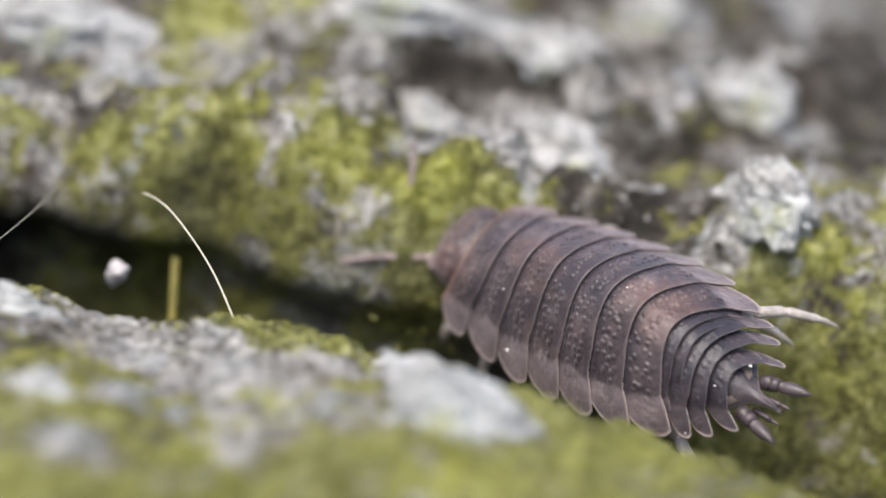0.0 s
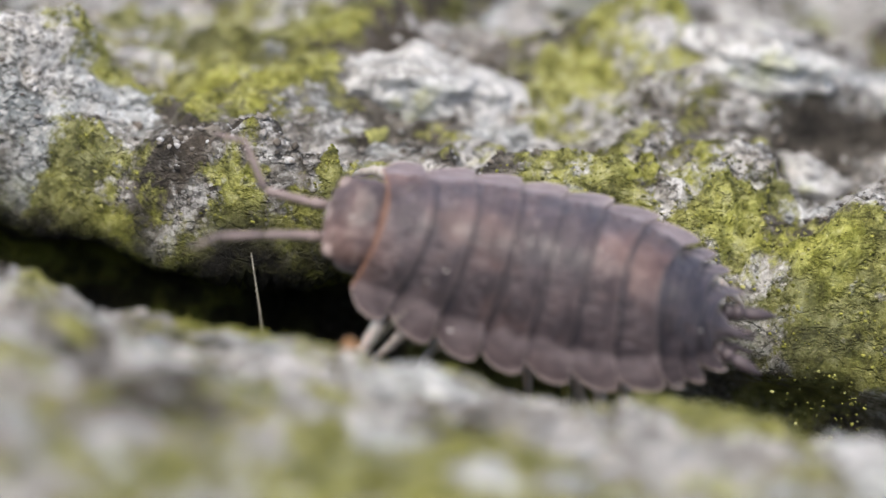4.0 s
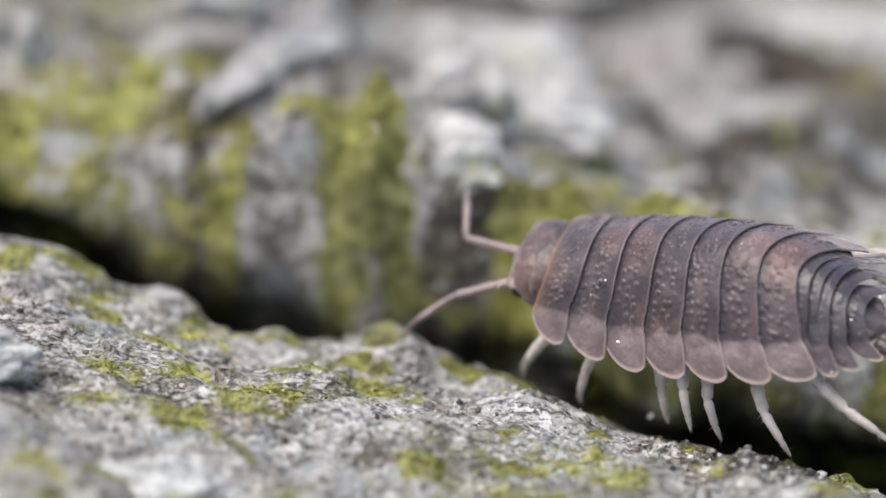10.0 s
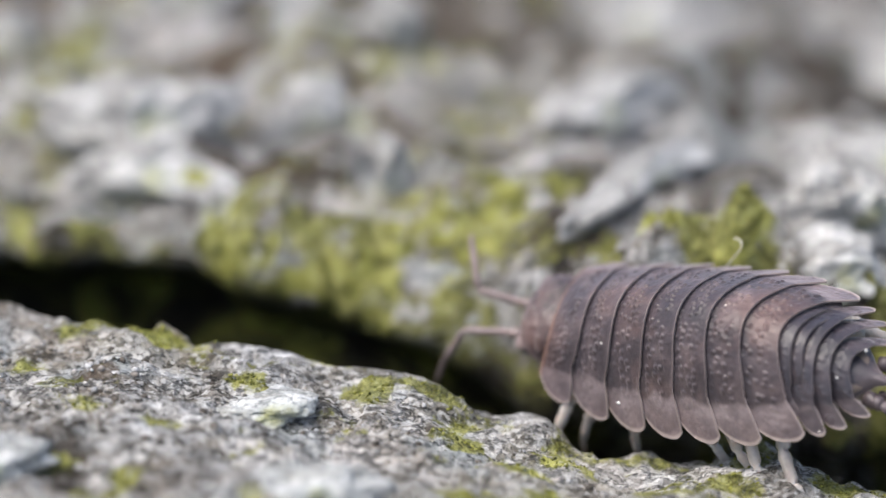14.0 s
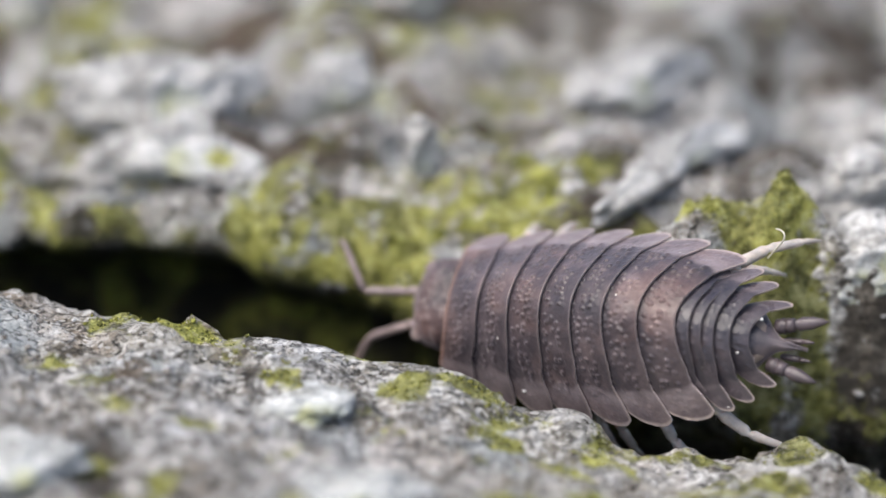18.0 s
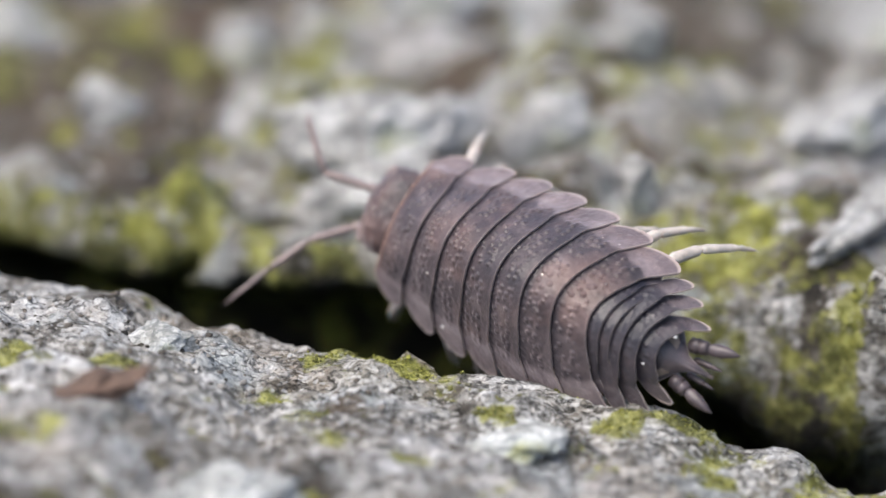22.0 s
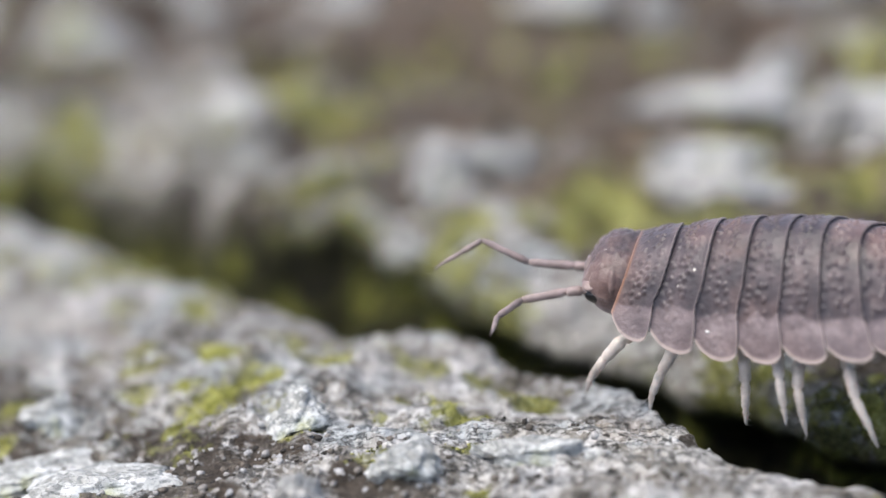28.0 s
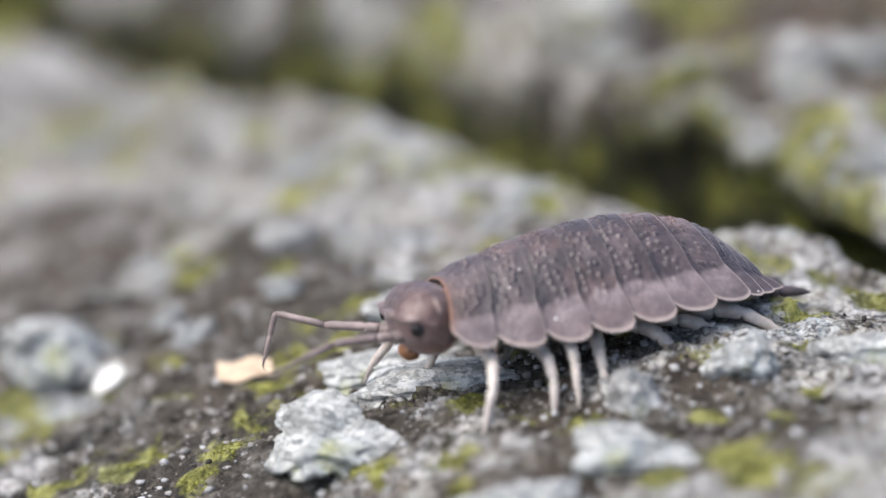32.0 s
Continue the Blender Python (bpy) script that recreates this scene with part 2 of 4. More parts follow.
def relief(nt, b, fac, strength, metres):
    n = nt.nodes.new("ShaderNodeBump")
    n.inputs["Strength"].default_value, n.inputs["Distance"].default_value = strength, metres
    nt.links.new(fac, n.inputs["Height"])
    nt.links.new(n.outputs[0], b.inputs["Normal"])


def cracks(nt, vec, scale, width):
    """Thin dark lines where a noise crosses its middle: 0 in the line, 1 off it."""
    off = maths(nt, "ABSOLUTE", maths(nt, "SUBTRACT", noise_tex(nt, vec, scale, 5, 0.6), 0.5))
    return ramp(nt, off, (0.0, grey(0)), (width, grey(1)))


def stretched(nt, vec, x, y, z):
    m = nt.nodes.new("ShaderNodeMapping")
    m.inputs["Scale"].default_value = (x, y, z)
    nt.links.new(vec, m.inputs["Vector"])
    return m.outputs[0]


def rock_colour(nt, vec):
    """Pale crystalline rock with lichen: white and grey grains in a brownish film, dark specks and cracks, rusty and bluish veils."""
    grain = voronoi(nt, vec, 2600, "Color")
    sep = nt.nodes.new("ShaderNodeSeparateColor")
    nt.links.new(grain, sep.inputs[0])
    base = ramp(nt, sep.outputs[0], (0.0, (0.028, 0.023, 0.019)), (0.28, (0.15, 0.128, 0.108)), (0.6, (0.43, 0.40, 0.37)), (1.0, (0.90, 0.89, 0.88)))
    cloud = ramp(nt, noise_tex(nt, vec, 420, 6, 0.68), (0.38, (0.11, 0.098, 0.080)), (0.47, (0.42, 0.40, 0.355)), (0.56, (0.80, 0.80, 0.79)))
    both = mix(nt, 0.55, base, cloud)
    film = ramp(nt, noise_tex(nt, vec, 90, 4, 0.6), (0.49, grey(0)), (0.62, grey(0.34)))
    both = mix(nt, film, both, (0.32, 0.295, 0.215))
    rust = ramp(nt, noise_tex(nt, vec, 160, 3), (0.56, grey(0)), (0.68, grey(0.30)))
    both = mix(nt, rust, both, (0.33, 0.23, 0.16))
    blue = ramp(nt, noise_tex(nt, vec, 230, 3), (0.54, grey(0)), (0.62, grey(0.45)))
    both = mix(nt, blue, both, (0.49, 0.56, 0.59))
    speck = ramp(nt, noise_tex(nt, vec, 5200, 4, 0.75), (0.36, grey(0.30)), (0.46, grey(0.92)), (0.58, grey(1.0)))
    both = mix(nt, 1.0, both, speck, "MULTIPLY")
    flakes = voronoi(nt, stretched(nt, vec, 0.8, 1.2, 1.2), 6400, "Color")
    cut = nt.nodes.new("ShaderNodeSeparateColor")
    nt.links.new(flakes, cut.inputs[0])
    both = mix(nt, ramp(nt, cut.outputs[0], (0.08, grey(0.55)), (0.20, grey(0))), both, (0.035, 0.030, 0.024))
    both = mix(nt, ramp(nt, cut.outputs[1], (0.72, grey(0)), (0.90, grey(0.50))), both, (0.80, 0.795, 0.77))
    veins = ramp(nt, cracks(nt, stretched(nt, vec, 0.6, 1.5, 1.5), 750, 0.022), (0.0, grey(0.30)), (1.0, grey(1)))
    both = mix(nt, 1.0, both, veins, "MULTIPLY")
    sparkle = ramp(nt, voronoi(nt, vec, 4200), (0.10, grey(0.6)), (0.2, grey(0)))
    return mix(nt, mix(nt, 1.0, sparkle, ramp(nt, noise_tex(nt, vec, 500, 2), (0.5, grey(0)), (0.58, grey(1))), "MULTIPLY"), both, (0.88, 0.87, 0.85))


def moss_colour(nt, vec):
    tuft = noise_tex(nt, vec, 1500, 6, 0.75)
    fresh = ramp(nt, tuft, (0.32, (0.030, 0.032, 0.010)), (0.43, (0.16, 0.16, 0.036)), (0.54, (0.36, 0.36, 0.105)), (0.68, (0.58, 0.57, 0.29)))
    old = ramp(nt, tuft, (0.32, (0.018, 0.018, 0.008)), (0.46, (0.095, 0.10, 0.030)), (0.66, (0.33, 0.335, 0.16)))
    lime = ramp(nt, tuft, (0.30, (0.07, 0.075, 0.012)), (0.44, (0.33, 0.345, 0.045)), (0.58, (0.60, 0.60, 0.13)), (0.70, (0.74, 0.72, 0.34)))
    c = mix(nt, ramp(nt, noise_tex(nt, vec, 260, 3), (0.46, grey(0)), (0.60, grey(0.75))), fresh, old)
    return mix(nt, ramp(nt, noise_tex(nt, vec, 190, 4, 0.65), (0.52, grey(0)), (0.64, grey(0.55))), c, lime)


def make_ground_material():
    m, nt, b = material("lichen_rock_and_moss", 0.85)
    vec = place(nt)
    rock, moss = rock_colour(nt, vec), moss_colour(nt, vec)
    soil_shade = ramp(nt, noise_tex(nt, vec, 700, 5, 0.7), (0.34, (0.020, 0.018, 0.015)), (0.52, (0.085, 0.075, 0.062)), (0.70, (0.30, 0.275, 0.24)))
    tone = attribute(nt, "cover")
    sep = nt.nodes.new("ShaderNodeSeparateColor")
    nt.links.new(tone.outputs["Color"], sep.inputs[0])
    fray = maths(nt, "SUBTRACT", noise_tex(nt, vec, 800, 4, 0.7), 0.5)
    soil_shade_f = ramp(nt, maths(nt, "ADD", sep.outputs[1], maths(nt, "MULTIPLY", fray, 1.0)), (0.45, grey(0)), (0.6, grey(1)))
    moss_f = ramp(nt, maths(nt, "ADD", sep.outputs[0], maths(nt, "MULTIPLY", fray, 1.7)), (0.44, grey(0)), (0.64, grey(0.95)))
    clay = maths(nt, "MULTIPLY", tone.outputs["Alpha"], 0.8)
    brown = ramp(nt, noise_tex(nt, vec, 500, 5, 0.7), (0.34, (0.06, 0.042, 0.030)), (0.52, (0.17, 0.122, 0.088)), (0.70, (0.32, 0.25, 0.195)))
    soil_shade = mix(nt, clay, soil_shade, brown)
    c = mix(nt, soil_shade_f, rock, soil_shade)
    c = mix(nt, moss_f, c, moss)
    # green algae in the cleft, its colour going nearly black to deepen the shade
    algae_shade = ramp(nt, noise_tex(nt, vec, 420, 5, 0.65), (0.40, (0.008, 0.007, 0.004)), (0.51, (0.040, 0.041, 0.011)), (0.65, (0.20, 0.21, 0.037)))
    c = mix(nt, sep.outputs[2], c, algae_shade)
    nt.links.new(c, b.inputs["Base Color"])
    b.inputs["Specular IOR Level"].default_value = 0.3
    h = maths(nt, "ADD", noise_tex(nt, vec, 2200, 5, 0.75), maths(nt, "MULTIPLY", voronoi(nt, vec, 1700), 0.5))
    h = maths(nt, "ADD", h, maths(nt, "MULTIPLY", cracks(nt, stretched(nt, vec, 0.6, 1.5, 1.5), 750, 0.03), 0.35))
    relief(nt, b, h, 1.0, 0.00042)
    return m


def make_stone_material(name, veil, tint):
    m, nt, b = material(name, 0.8)
    vec = place(nt)
    rock, moss = rock_colour(nt, vec), moss_colour(nt, vec)
    pale = mix(nt, veil, rock, tint)
    f = ramp(nt, noise_tex(nt, vec, 260, 4, 0.6), (0.58, grey(0)), (0.70, grey(0.75)))
    c = mix(nt, f, pale, moss)
    nt.links.new(c, b.inputs["Base Color"])
    b.inputs["Specular IOR Level"].default_value = 0.3
    h = maths(nt, "ADD", noise_tex(nt, vec, 1800, 5, 0.7), maths(nt, "MULTIPLY", voronoi(nt, vec, 1500), 0.5))
    relief(nt, b, h, 0.9, 0.0002)
    return m


GROUND, STONE = make_ground_material(), make_stone_material("pale_lichen_stone", 0.30, (0.44, 0.455, 0.46))
BLUISH = make_stone_material("bluish_stone", 0.30, (0.44, 0.49, 0.50))


def plain(name, colour, rough=0.5, spread=0.25, scale=900, sss=0.0):
    m, nt, b = material(name, rough)
    vec = place(nt)
    dark = tuple(c * (1 - spread) for c in colour)
    light = tuple(min(1, c * (1 + spread)) for c in colour)
    nt.links.new(ramp(nt, noise_tex(nt, vec, scale, 4), (0.35, dark), (0.65, light)), b.inputs["Base Color"])
    relief(nt, b, noise_tex(nt, vec, scale * 2.5, 3), 0.3, 0.00005)
    if sss:
        b.inputs["Subsurface Weight"].default_value = sss
        b.inputs["Subsurface Radius"].default_value = (0.0006, 0.0004, 0.0003)
        b.inputs["Subsurface Scale"].default_value = 0.5
    return m


def link_mesh(name, verts, faces, mat, smooth_it=True):
    me = bpy.data.meshes.new(name)
    me.from_pydata([tuple(float(c) * MM for c in v) for v in verts], [], faces)
    me.materials.append(mat)
    if smooth_it:
        me.polygons.foreach_set("use_smooth", [True] * len(me.polygons))
    return me


def part(name, me, parent, label="", m=None):
    ob = new(name, me)
    ob.parent = parent
    if m is not None:
        ob.matrix_basis = m
    return tagged(ob, label) if label else ob


# ---- ground ----
def axis(lo, hi, step, far):
    core = np.arange(lo, hi, step)
    up, down, d = [], [], step
    v = hi
    while v < far:
        up.append(v)
        d *= 1.06
        v += d
    v, d = lo, step
    while v > -far:
        d *= 1.06
        v -= d
        down.append(v)
    return np.concatenate([down[::-1], core, up])


def build_ground():
    """One sheet along the cleft, fine in its middle and coarser out to the horizon."""
    along, across = axis(-70, 88, 0.17, 30000), axis(-29, 20, 0.16, 30000)
    a, c = np.meshgrid(along, across, indexing="ij")
    x = a
    y = c + np.interp(a, CREST_X, CREST_Y) * np.clip(1 - np.abs(c) / 400, 0, 1)
    z, deep, side, s = land(x, y)
    fade = np.clip((np.hypot(x, y) - 260) / 400, 0, 1)
    z = z * (1 - fade) + fade * (-2 + 6 * vnoise(x, y, 90, 5))
    # the back bank overhangs the cleft in an uneven ledge
    drop = lip(x)[1] - z + 0.5 * vnoise(x, y, 3.0, 93)
    undercut = (3.6 + 1.2 * vnoise(x, y, 4.0, 91)) * smooth(0.0, 2.5, drop - np.interp(x, (-12, 2, 8, 13, 17, 24, 30, 60), (0.2, 0.5, 1.7, 2.2, 5.5, 5.5, 3.4, 3.4))) * smooth(2.0, 3.5, s) * smooth(76, 62, x) * smooth(-34, -14, x) * (s < 14)
    n, k = a.shape
    idx = np.arange(n * k).reshape(n, k)
    quads = np.stack([idx[:-1, :-1], idx[1:, :-1], idx[1:, 1:], idx[:-1, 1:]], -1).reshape(-1, 4)
    me = bpy.data.meshes.new("ground")
    me.vertices.add(n * k)
    me.vertices.foreach_set("co", (np.stack([x, y + undercut, z], -1) * MM).astype(np.float32).ravel())
    me.loops.add(quads.size)
    me.loops.foreach_set("vertex_index", quads.astype(np.int32).ravel())
    me.polygons.add(len(quads))
    me.polygons.foreach_set("loop_start", np.arange(0, quads.size, 4, dtype=np.int32))
    me.update(calc_edges=True)
    me.polygons.foreach_set("use_smooth", np.ones(len(quads), dtype=bool))
    moss, soil_shade, algae_shade = growth(x, y, s, deep)
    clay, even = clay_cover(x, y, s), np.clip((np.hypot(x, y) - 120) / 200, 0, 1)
    moss, soil_shade, algae_shade, clay = moss * (1 - even) + 0.42 * even, soil_shade * (1 - even) + 0.46 * even, algae_shade * (1 - even), clay * (1 - even) + 0.3 * even
    cover = np.stack([moss, soil_shade, algae_shade, clay], -1).reshape(-1, 4)
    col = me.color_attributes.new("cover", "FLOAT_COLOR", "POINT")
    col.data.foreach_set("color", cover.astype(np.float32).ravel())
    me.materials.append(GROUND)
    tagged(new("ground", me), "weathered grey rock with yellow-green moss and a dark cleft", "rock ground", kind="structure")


build_ground()


# ---- stones that stand out of the ground ----
def lump(seed, size, detail=4, craggy=0.34):
    """An uneven stone with broken faces, centred on its own middle; size in millimetres."""
    bm = bmesh.new()
    bmesh.ops.create_icosphere(bm, subdivisions=detail, radius=1.0)
    off = Vector((seed * 3.1, seed * 1.7, seed * 0.9))
    rnd = random.Random(seed)
    cuts = [(Vector((rnd.uniform(-1, 1), rnd.uniform(-1, 1), rnd.uniform(-0.3, 1))).normalized(), rnd.uniform(0.42, 0.80)) for _ in range(11)]
    for v in bm.verts:
        p = v.co.copy()
        bend = Vector((noise.noise(p * 0.9 + off), noise.noise(p * 0.9 + off * 1.3), 0)) * 0.45
        p += bend
        for n, d in cuts:
            over = p.dot(n) - d
            if over > 0:
                p -= n * over * 0.88
        chip = noise.voronoi(p * 3.2 + off)[0][0]
        ridge = abs(noise.noise(p * 2.6 + off))
        r = 1 + 0.18 * (0.35 - chip) + craggy * noise.noise(p * 1.6 + off) + 0.22 * (0.25 - ridge) + 0.14 * noise.noise(p * 4.1 + off) + 0.08 * noise.noise(p * 9.3 + off) + 0.05 * noise.noise(p * 21 + off)
        p *= r
        v.co = Vector((p.x * size[0], p.y * size[1], p.z * size[2])) * MM
    me = bpy.data.meshes.new("stone")
    bm.to_mesh(me)
    bm.free()
    me.polygons.foreach_set("use_smooth", [True] * len(me.polygons))
    me.materials.append(STONE)
    return me


STONE_COUNT = 0


def stone(x, y, a, b, c, turn, rise=0.22, detail=5, label="pale grey lichen-covered stone set in the mossy rock"):
    """A stone bedded in the ground: place, half sizes in millimetres and turn in degrees."""
    global STONE_COUNT
    STONE_COUNT += 1
    a, b, c = a * 1.12, b * 1.2, c * 1.3
    ob = new("stone", lump(STONE_COUNT + 2, (a, b, c), detail))
    if label == FLAT:
        ob.data.materials[0] = BLUISH
    ob.matrix_world = pose(x * MM, y * MM, (height(x, y) + c * rise) * MM, 0, 0, turn)
    return tagged(ob, label, "stone", "stones in the moss")


MOSSY = "whitish crystalline stone with patches of yellow-green moss"
FLAT = "flat bluish-white stone chip bedded in the front rock"
stone(70.9, 0.3, 2.7, 1.6, 1.3, -18, label=MOSSY)
stone(76.4, -6.4, 1.9, 1.5, 1.3, -33)
stone(71.8, 4.8, 2.3, 1.3, 0.9, -28)
stone(65.2, 7.2, 3.3, 1.6, 1.0, -15, label=MOSSY)
stone(66.2, 3.2, 2.0, 1.2, 0.9, -20)
stone(78.9, 3.9, 2.3, 1.5, 1.2, -43)
stone(53.5, 7.6, 3.1, 1.6, 1.2, -8, label=MOSSY)
stone(67.4, 13.4, 1.8, 1.0, 0.5, -13)
stone(76.6, 11.2, 1.8, 1.3, 1.3, -30)
stone(61.9, 15.6, 1.9, 1.2, 0.9, -15, label=MOSSY)
stone(49.4, 21.5, 4.2, 1.8, 1.1, -15)
stone(29.3, 19.5, 5.1, 1.5, 0.9, -15, label=MOSSY)
stone(30.3, 22.0, 4.4, 1.5, 0.9, -7)
stone(29.2, 26.5, 4.4, 1.6, 0.9, 3, label=MOSSY)
stone(48.3, 23.4, 2.8, 1.5, 0.9, -17)
stone(42.4, 33.3, 4.2, 1, 0.8, -17)
stone(20.3, 41.6, 2.7, 1.7, 1.5, 0, label=MOSSY)
stone(19.1, 27.1, 3.4, 1.3, 0.8, 25)
stone(8.3, 27.4, 1.8, 1.1, 1.5, 20)
stone(31.4, 39.9, 6.6, 1.8, 1.1, -5, label=MOSSY)
stone(11.4, 35.3, 1.5, 0.9, 1.4, 0)
stone(2.8, 25.5, 3.3, 2, 1.7, -8)
stone(26.4, 17.6, 2.2, 1.3, 1.4, 12, label=MOSSY)
stone(3.5, 38.3, 3, 1.1, 0.8, 7)
stone(27.1, 27.2, 1.6, 1, 0.9, 22)
stone(-3.7, 37.3, 1.8, 1.1, 1.4, 2, label=MOSSY)
stone(4.7, 40.1, 5, 1.7, 0.9, 12)
stone(-5.3, 45.4, 4.3, 1.6, 0.9, 7)
stone(3.2, 21.9, 3, 1.7, 0.9, -4, label=MOSSY)
stone(-3.0, 46.1, 6, 2, 1.2, 2)
stone(6.3, 47.2, 5.7, 2, 1.1, 22)
stone(-13.1, 39.3, 2.4, 1.4, 0.8, 8, label=MOSSY)
stone(-7.5, 28.5, 1.5, 0.9, 1.4, 8)
stone(-10.5, 48.6, 1.7, 1.1, 1.4, 48)
stone(-13.0, 52.2, 1.7, 1.1, 1.2, 11, label=MOSSY)
stone(-11.8, 61.5, 3.6, 1.5, 0.9, 16)
stone(-19.0, 60.1, 1.3, 0.8, 1.6, 11)
stone(-3.0, 64.9, 4, 1.5, 0.9, 11, label=MOSSY)
stone(-24.0, 40.9, 1.3, 0.8, 1.1, 11)
stone(-21.1, 41.5, 1, 0.6, 1.3, 11)
stone(-14.2, 41.6, 2.5, 1, 0.8, 8, label=MOSSY)
stone(-15.6, 48.4, 3.2, 1.2, 0.8, 8)
stone(-22.9, 41.7, 2.3, 0.9, 0.8, 13)
stone(-32.8, 61.4, 2, 1, 0.8, 13, label=MOSSY)
stone(-22.7, 60.6, 2.3, 1.1, 0.8, 3)
stone(-33.6, 46.9, 2.1, 1.3, 0.9, -7)
stone(-42.4, 55.6, 2.3, 1.4, 1.3, 13, label=MOSSY)
stone(-47.6, 57.7, 1.8, 1.1, 1.2, 15)
stone(-38.2, 60.3, 1.2, 0.7, 1.4, 15)
stone(10.7, -2.3, 2.1, 0.9, 0.6, -4, 0.3, 5, FLAT)
stone(16.8, -8.1, 3, 1.5, 0.6, 3, 0.3, 5, FLAT)
stone(10.3, -2.6, 1.9, 1.4, 0.8, -2, 0.3, 5, FLAT)
stone(-29.6, 11.9, 3.2, 1.4, 0.6, 10, 0.3, 5, FLAT)
stone(-23.8, 15.1, 1.3, 0.9, 0.8, 13, 0.3, 5, FLAT)
stone(-32.3, 7.5, 2.6, 1.8, 1.0, 11, 0.3, 5, FLAT)
stone(-22.0, 5.6, 2.1, 1.2, 0.7, -1, 0.3, 5, FLAT)
stone(-46.2, 18.4, 2.2, 1.6, 1.3, 14, 0.6, 5, FLAT)
stone(-32.9, 17.0, 1.1, 0.8, 0.6, 19, 0.3, 5, FLAT)
stone(-38.0, 20.4, 0.9, 0.6, 0.6, 19, 0.3, 5, FLAT)
stone(-41.0, 18.8, 0.9, 0.6, 0.6, 19, 0.3, 5, FLAT)
stone(-42.7, 20.8, 0.7, 0.5, 0.6, 19, 0.3, 5, FLAT)
stone(-33.1, 13.8, 2.6, 1.0, 0.5, 16, 0.3, 5, FLAT)
stone(-24.4, 1.9, 2.3, 0.9, 0.6, 19, 0.3, 5, FLAT)
stone(61.2, -22.4, 2.8, 1.9, 0.9, -43, 0.3, 5, FLAT)
stone(49.1, -19.4, 1.5, 1.1, 0.6, -18, 0.3, 5, FLAT)
stone(46.9, -15.9, 1.5, 0.7, 0.6, -18, 0.3, 5, FLAT)
stone(32.9, -16.8, 1.2, 0.8, 0.6, -10, 0.3, 5, FLAT)
stone(-19.2, 11.0, 1.3, 0.8, 0.6, 11, 0.3, 5, FLAT)
stone(-15.5, 12.6, 1.8, 0.9, 0.6, 11, 0.3, 5, FLAT)
stone(-10.5, 6.6, 2.1, 1.5, 0.8, 8, 0.3, 5, FLAT)
stone(-3.1, 7.8, 1.4, 1, 0.6, -2, 0.3, 5, FLAT)
stone(8.6, 4.4, 2.1, 1.3, 0.6, -13, 0.0, 5, FLAT)
stone(-0.0, -2.3, 2.3, 1.6, 0.9, 2, 0.3, 5, FLAT)
stone(10.4, -2.7, 2.1, 1.5, 0.8, -3, 0.3, 5, FLAT)
stone(48.8, -11.8, 2.3, 0.9, 0.6, -20, 0.3, 5, FLAT)
stone(61.4, -20.2, 2.7, 1.6, 1.1, -35, 0.0, 5)
stone(-22.3, 8.9, 1.2, 0.9, 0.9, 20, 0.3, 5, MOSSY)
stone(-34.4, 21.3, 1.0, 0.6, 0.7, 10, 0.3, 5)
stone(-39.6, 25.5, 1.1, 0.6, 0.6, 25, 0.3, 5)
stone(20.4, 20.3, 5.2, 1.15, 1.0, 60, 0.25, 5)
stone(12.0, 20.5, 0.8, 0.6, 1.2, 10, 0.4)
stone(27.8, 18.8, 2.6, 2.0, 1.6, 10, 0.35, 5)
stone(27.0, 13.7, 2.0, 1.5, 1.2, 15, 0.3, label=MOSSY)


# ---- moss cushions and loose grit, past counting ----
def scatter(name, count, seed, x_range, s_range, radius, mat, accept, label, category, jag, flat=1.0):
    rnd = np.random.RandomState(seed)
    bm = bmesh.new()
    bmesh.ops.create_icosphere(bm, subdivisions=1, radius=1.0)
    bv = np.array([v.co[:] for v in bm.verts])
    bf = np.array([[v.index for v in f.verts] for f in bm.faces])
    bm.free()
    x = rnd.uniform(*x_range, count * 6)
    y = crest_y(x) + rnd.uniform(*s_range, count * 6)
    z, deep, side, s = land(x, y)
    moss, soil_shade, algae_shade = growth(x, y, s, deep)
    keep = np.where(accept(moss, soil_shade, algae_shade, s) > rnd.rand(len(x)))[0][:count]
    n = len(keep)
    r = radius[0] + (radius[1] - radius[0]) * rnd.rand(n) ** 2.2
    v = bv[None] * (1 + jag * (rnd.rand(n, len(bv), 1) - 0.5)) * (1 + 0.5 * (rnd.rand(n, 1, 3) - 0.5)) * r[:, None, None]
    turn = rnd.rand(n) * math.tau
    c, q = np.cos(turn)[:, None], np.sin(turn)[:, None]
    v = np.stack([v[..., 0] * c - v[..., 1] * q, v[..., 0] * q + v[..., 1] * c, v[..., 2] * flat], -1)
    v = v + np.stack([x[keep], y[keep], z[keep] + 0.15 * r], -1)[:, None]
    f = (bf[None] + (np.arange(n) * len(bv))[:, None, None]).reshape(-1, 3)
    me = bpy.data.meshes.new(name)
    me.vertices.add(n * len(bv))
    me.vertices.foreach_set("co", (v * MM).astype(np.float32).ravel())
    me.loops.add(f.size)
    me.loops.foreach_set("vertex_index", f.astype(np.int32).ravel())
    me.polygons.add(len(f))
    me.polygons.foreach_set("loop_start", np.arange(0, f.size, 3, dtype=np.int32))
    me.update(calc_edges=True)
    me.polygons.foreach_set("use_smooth", np.full(len(f), True))
    me.materials.append(mat)
    tagged(new(name, me), label, category, kind="stuff")


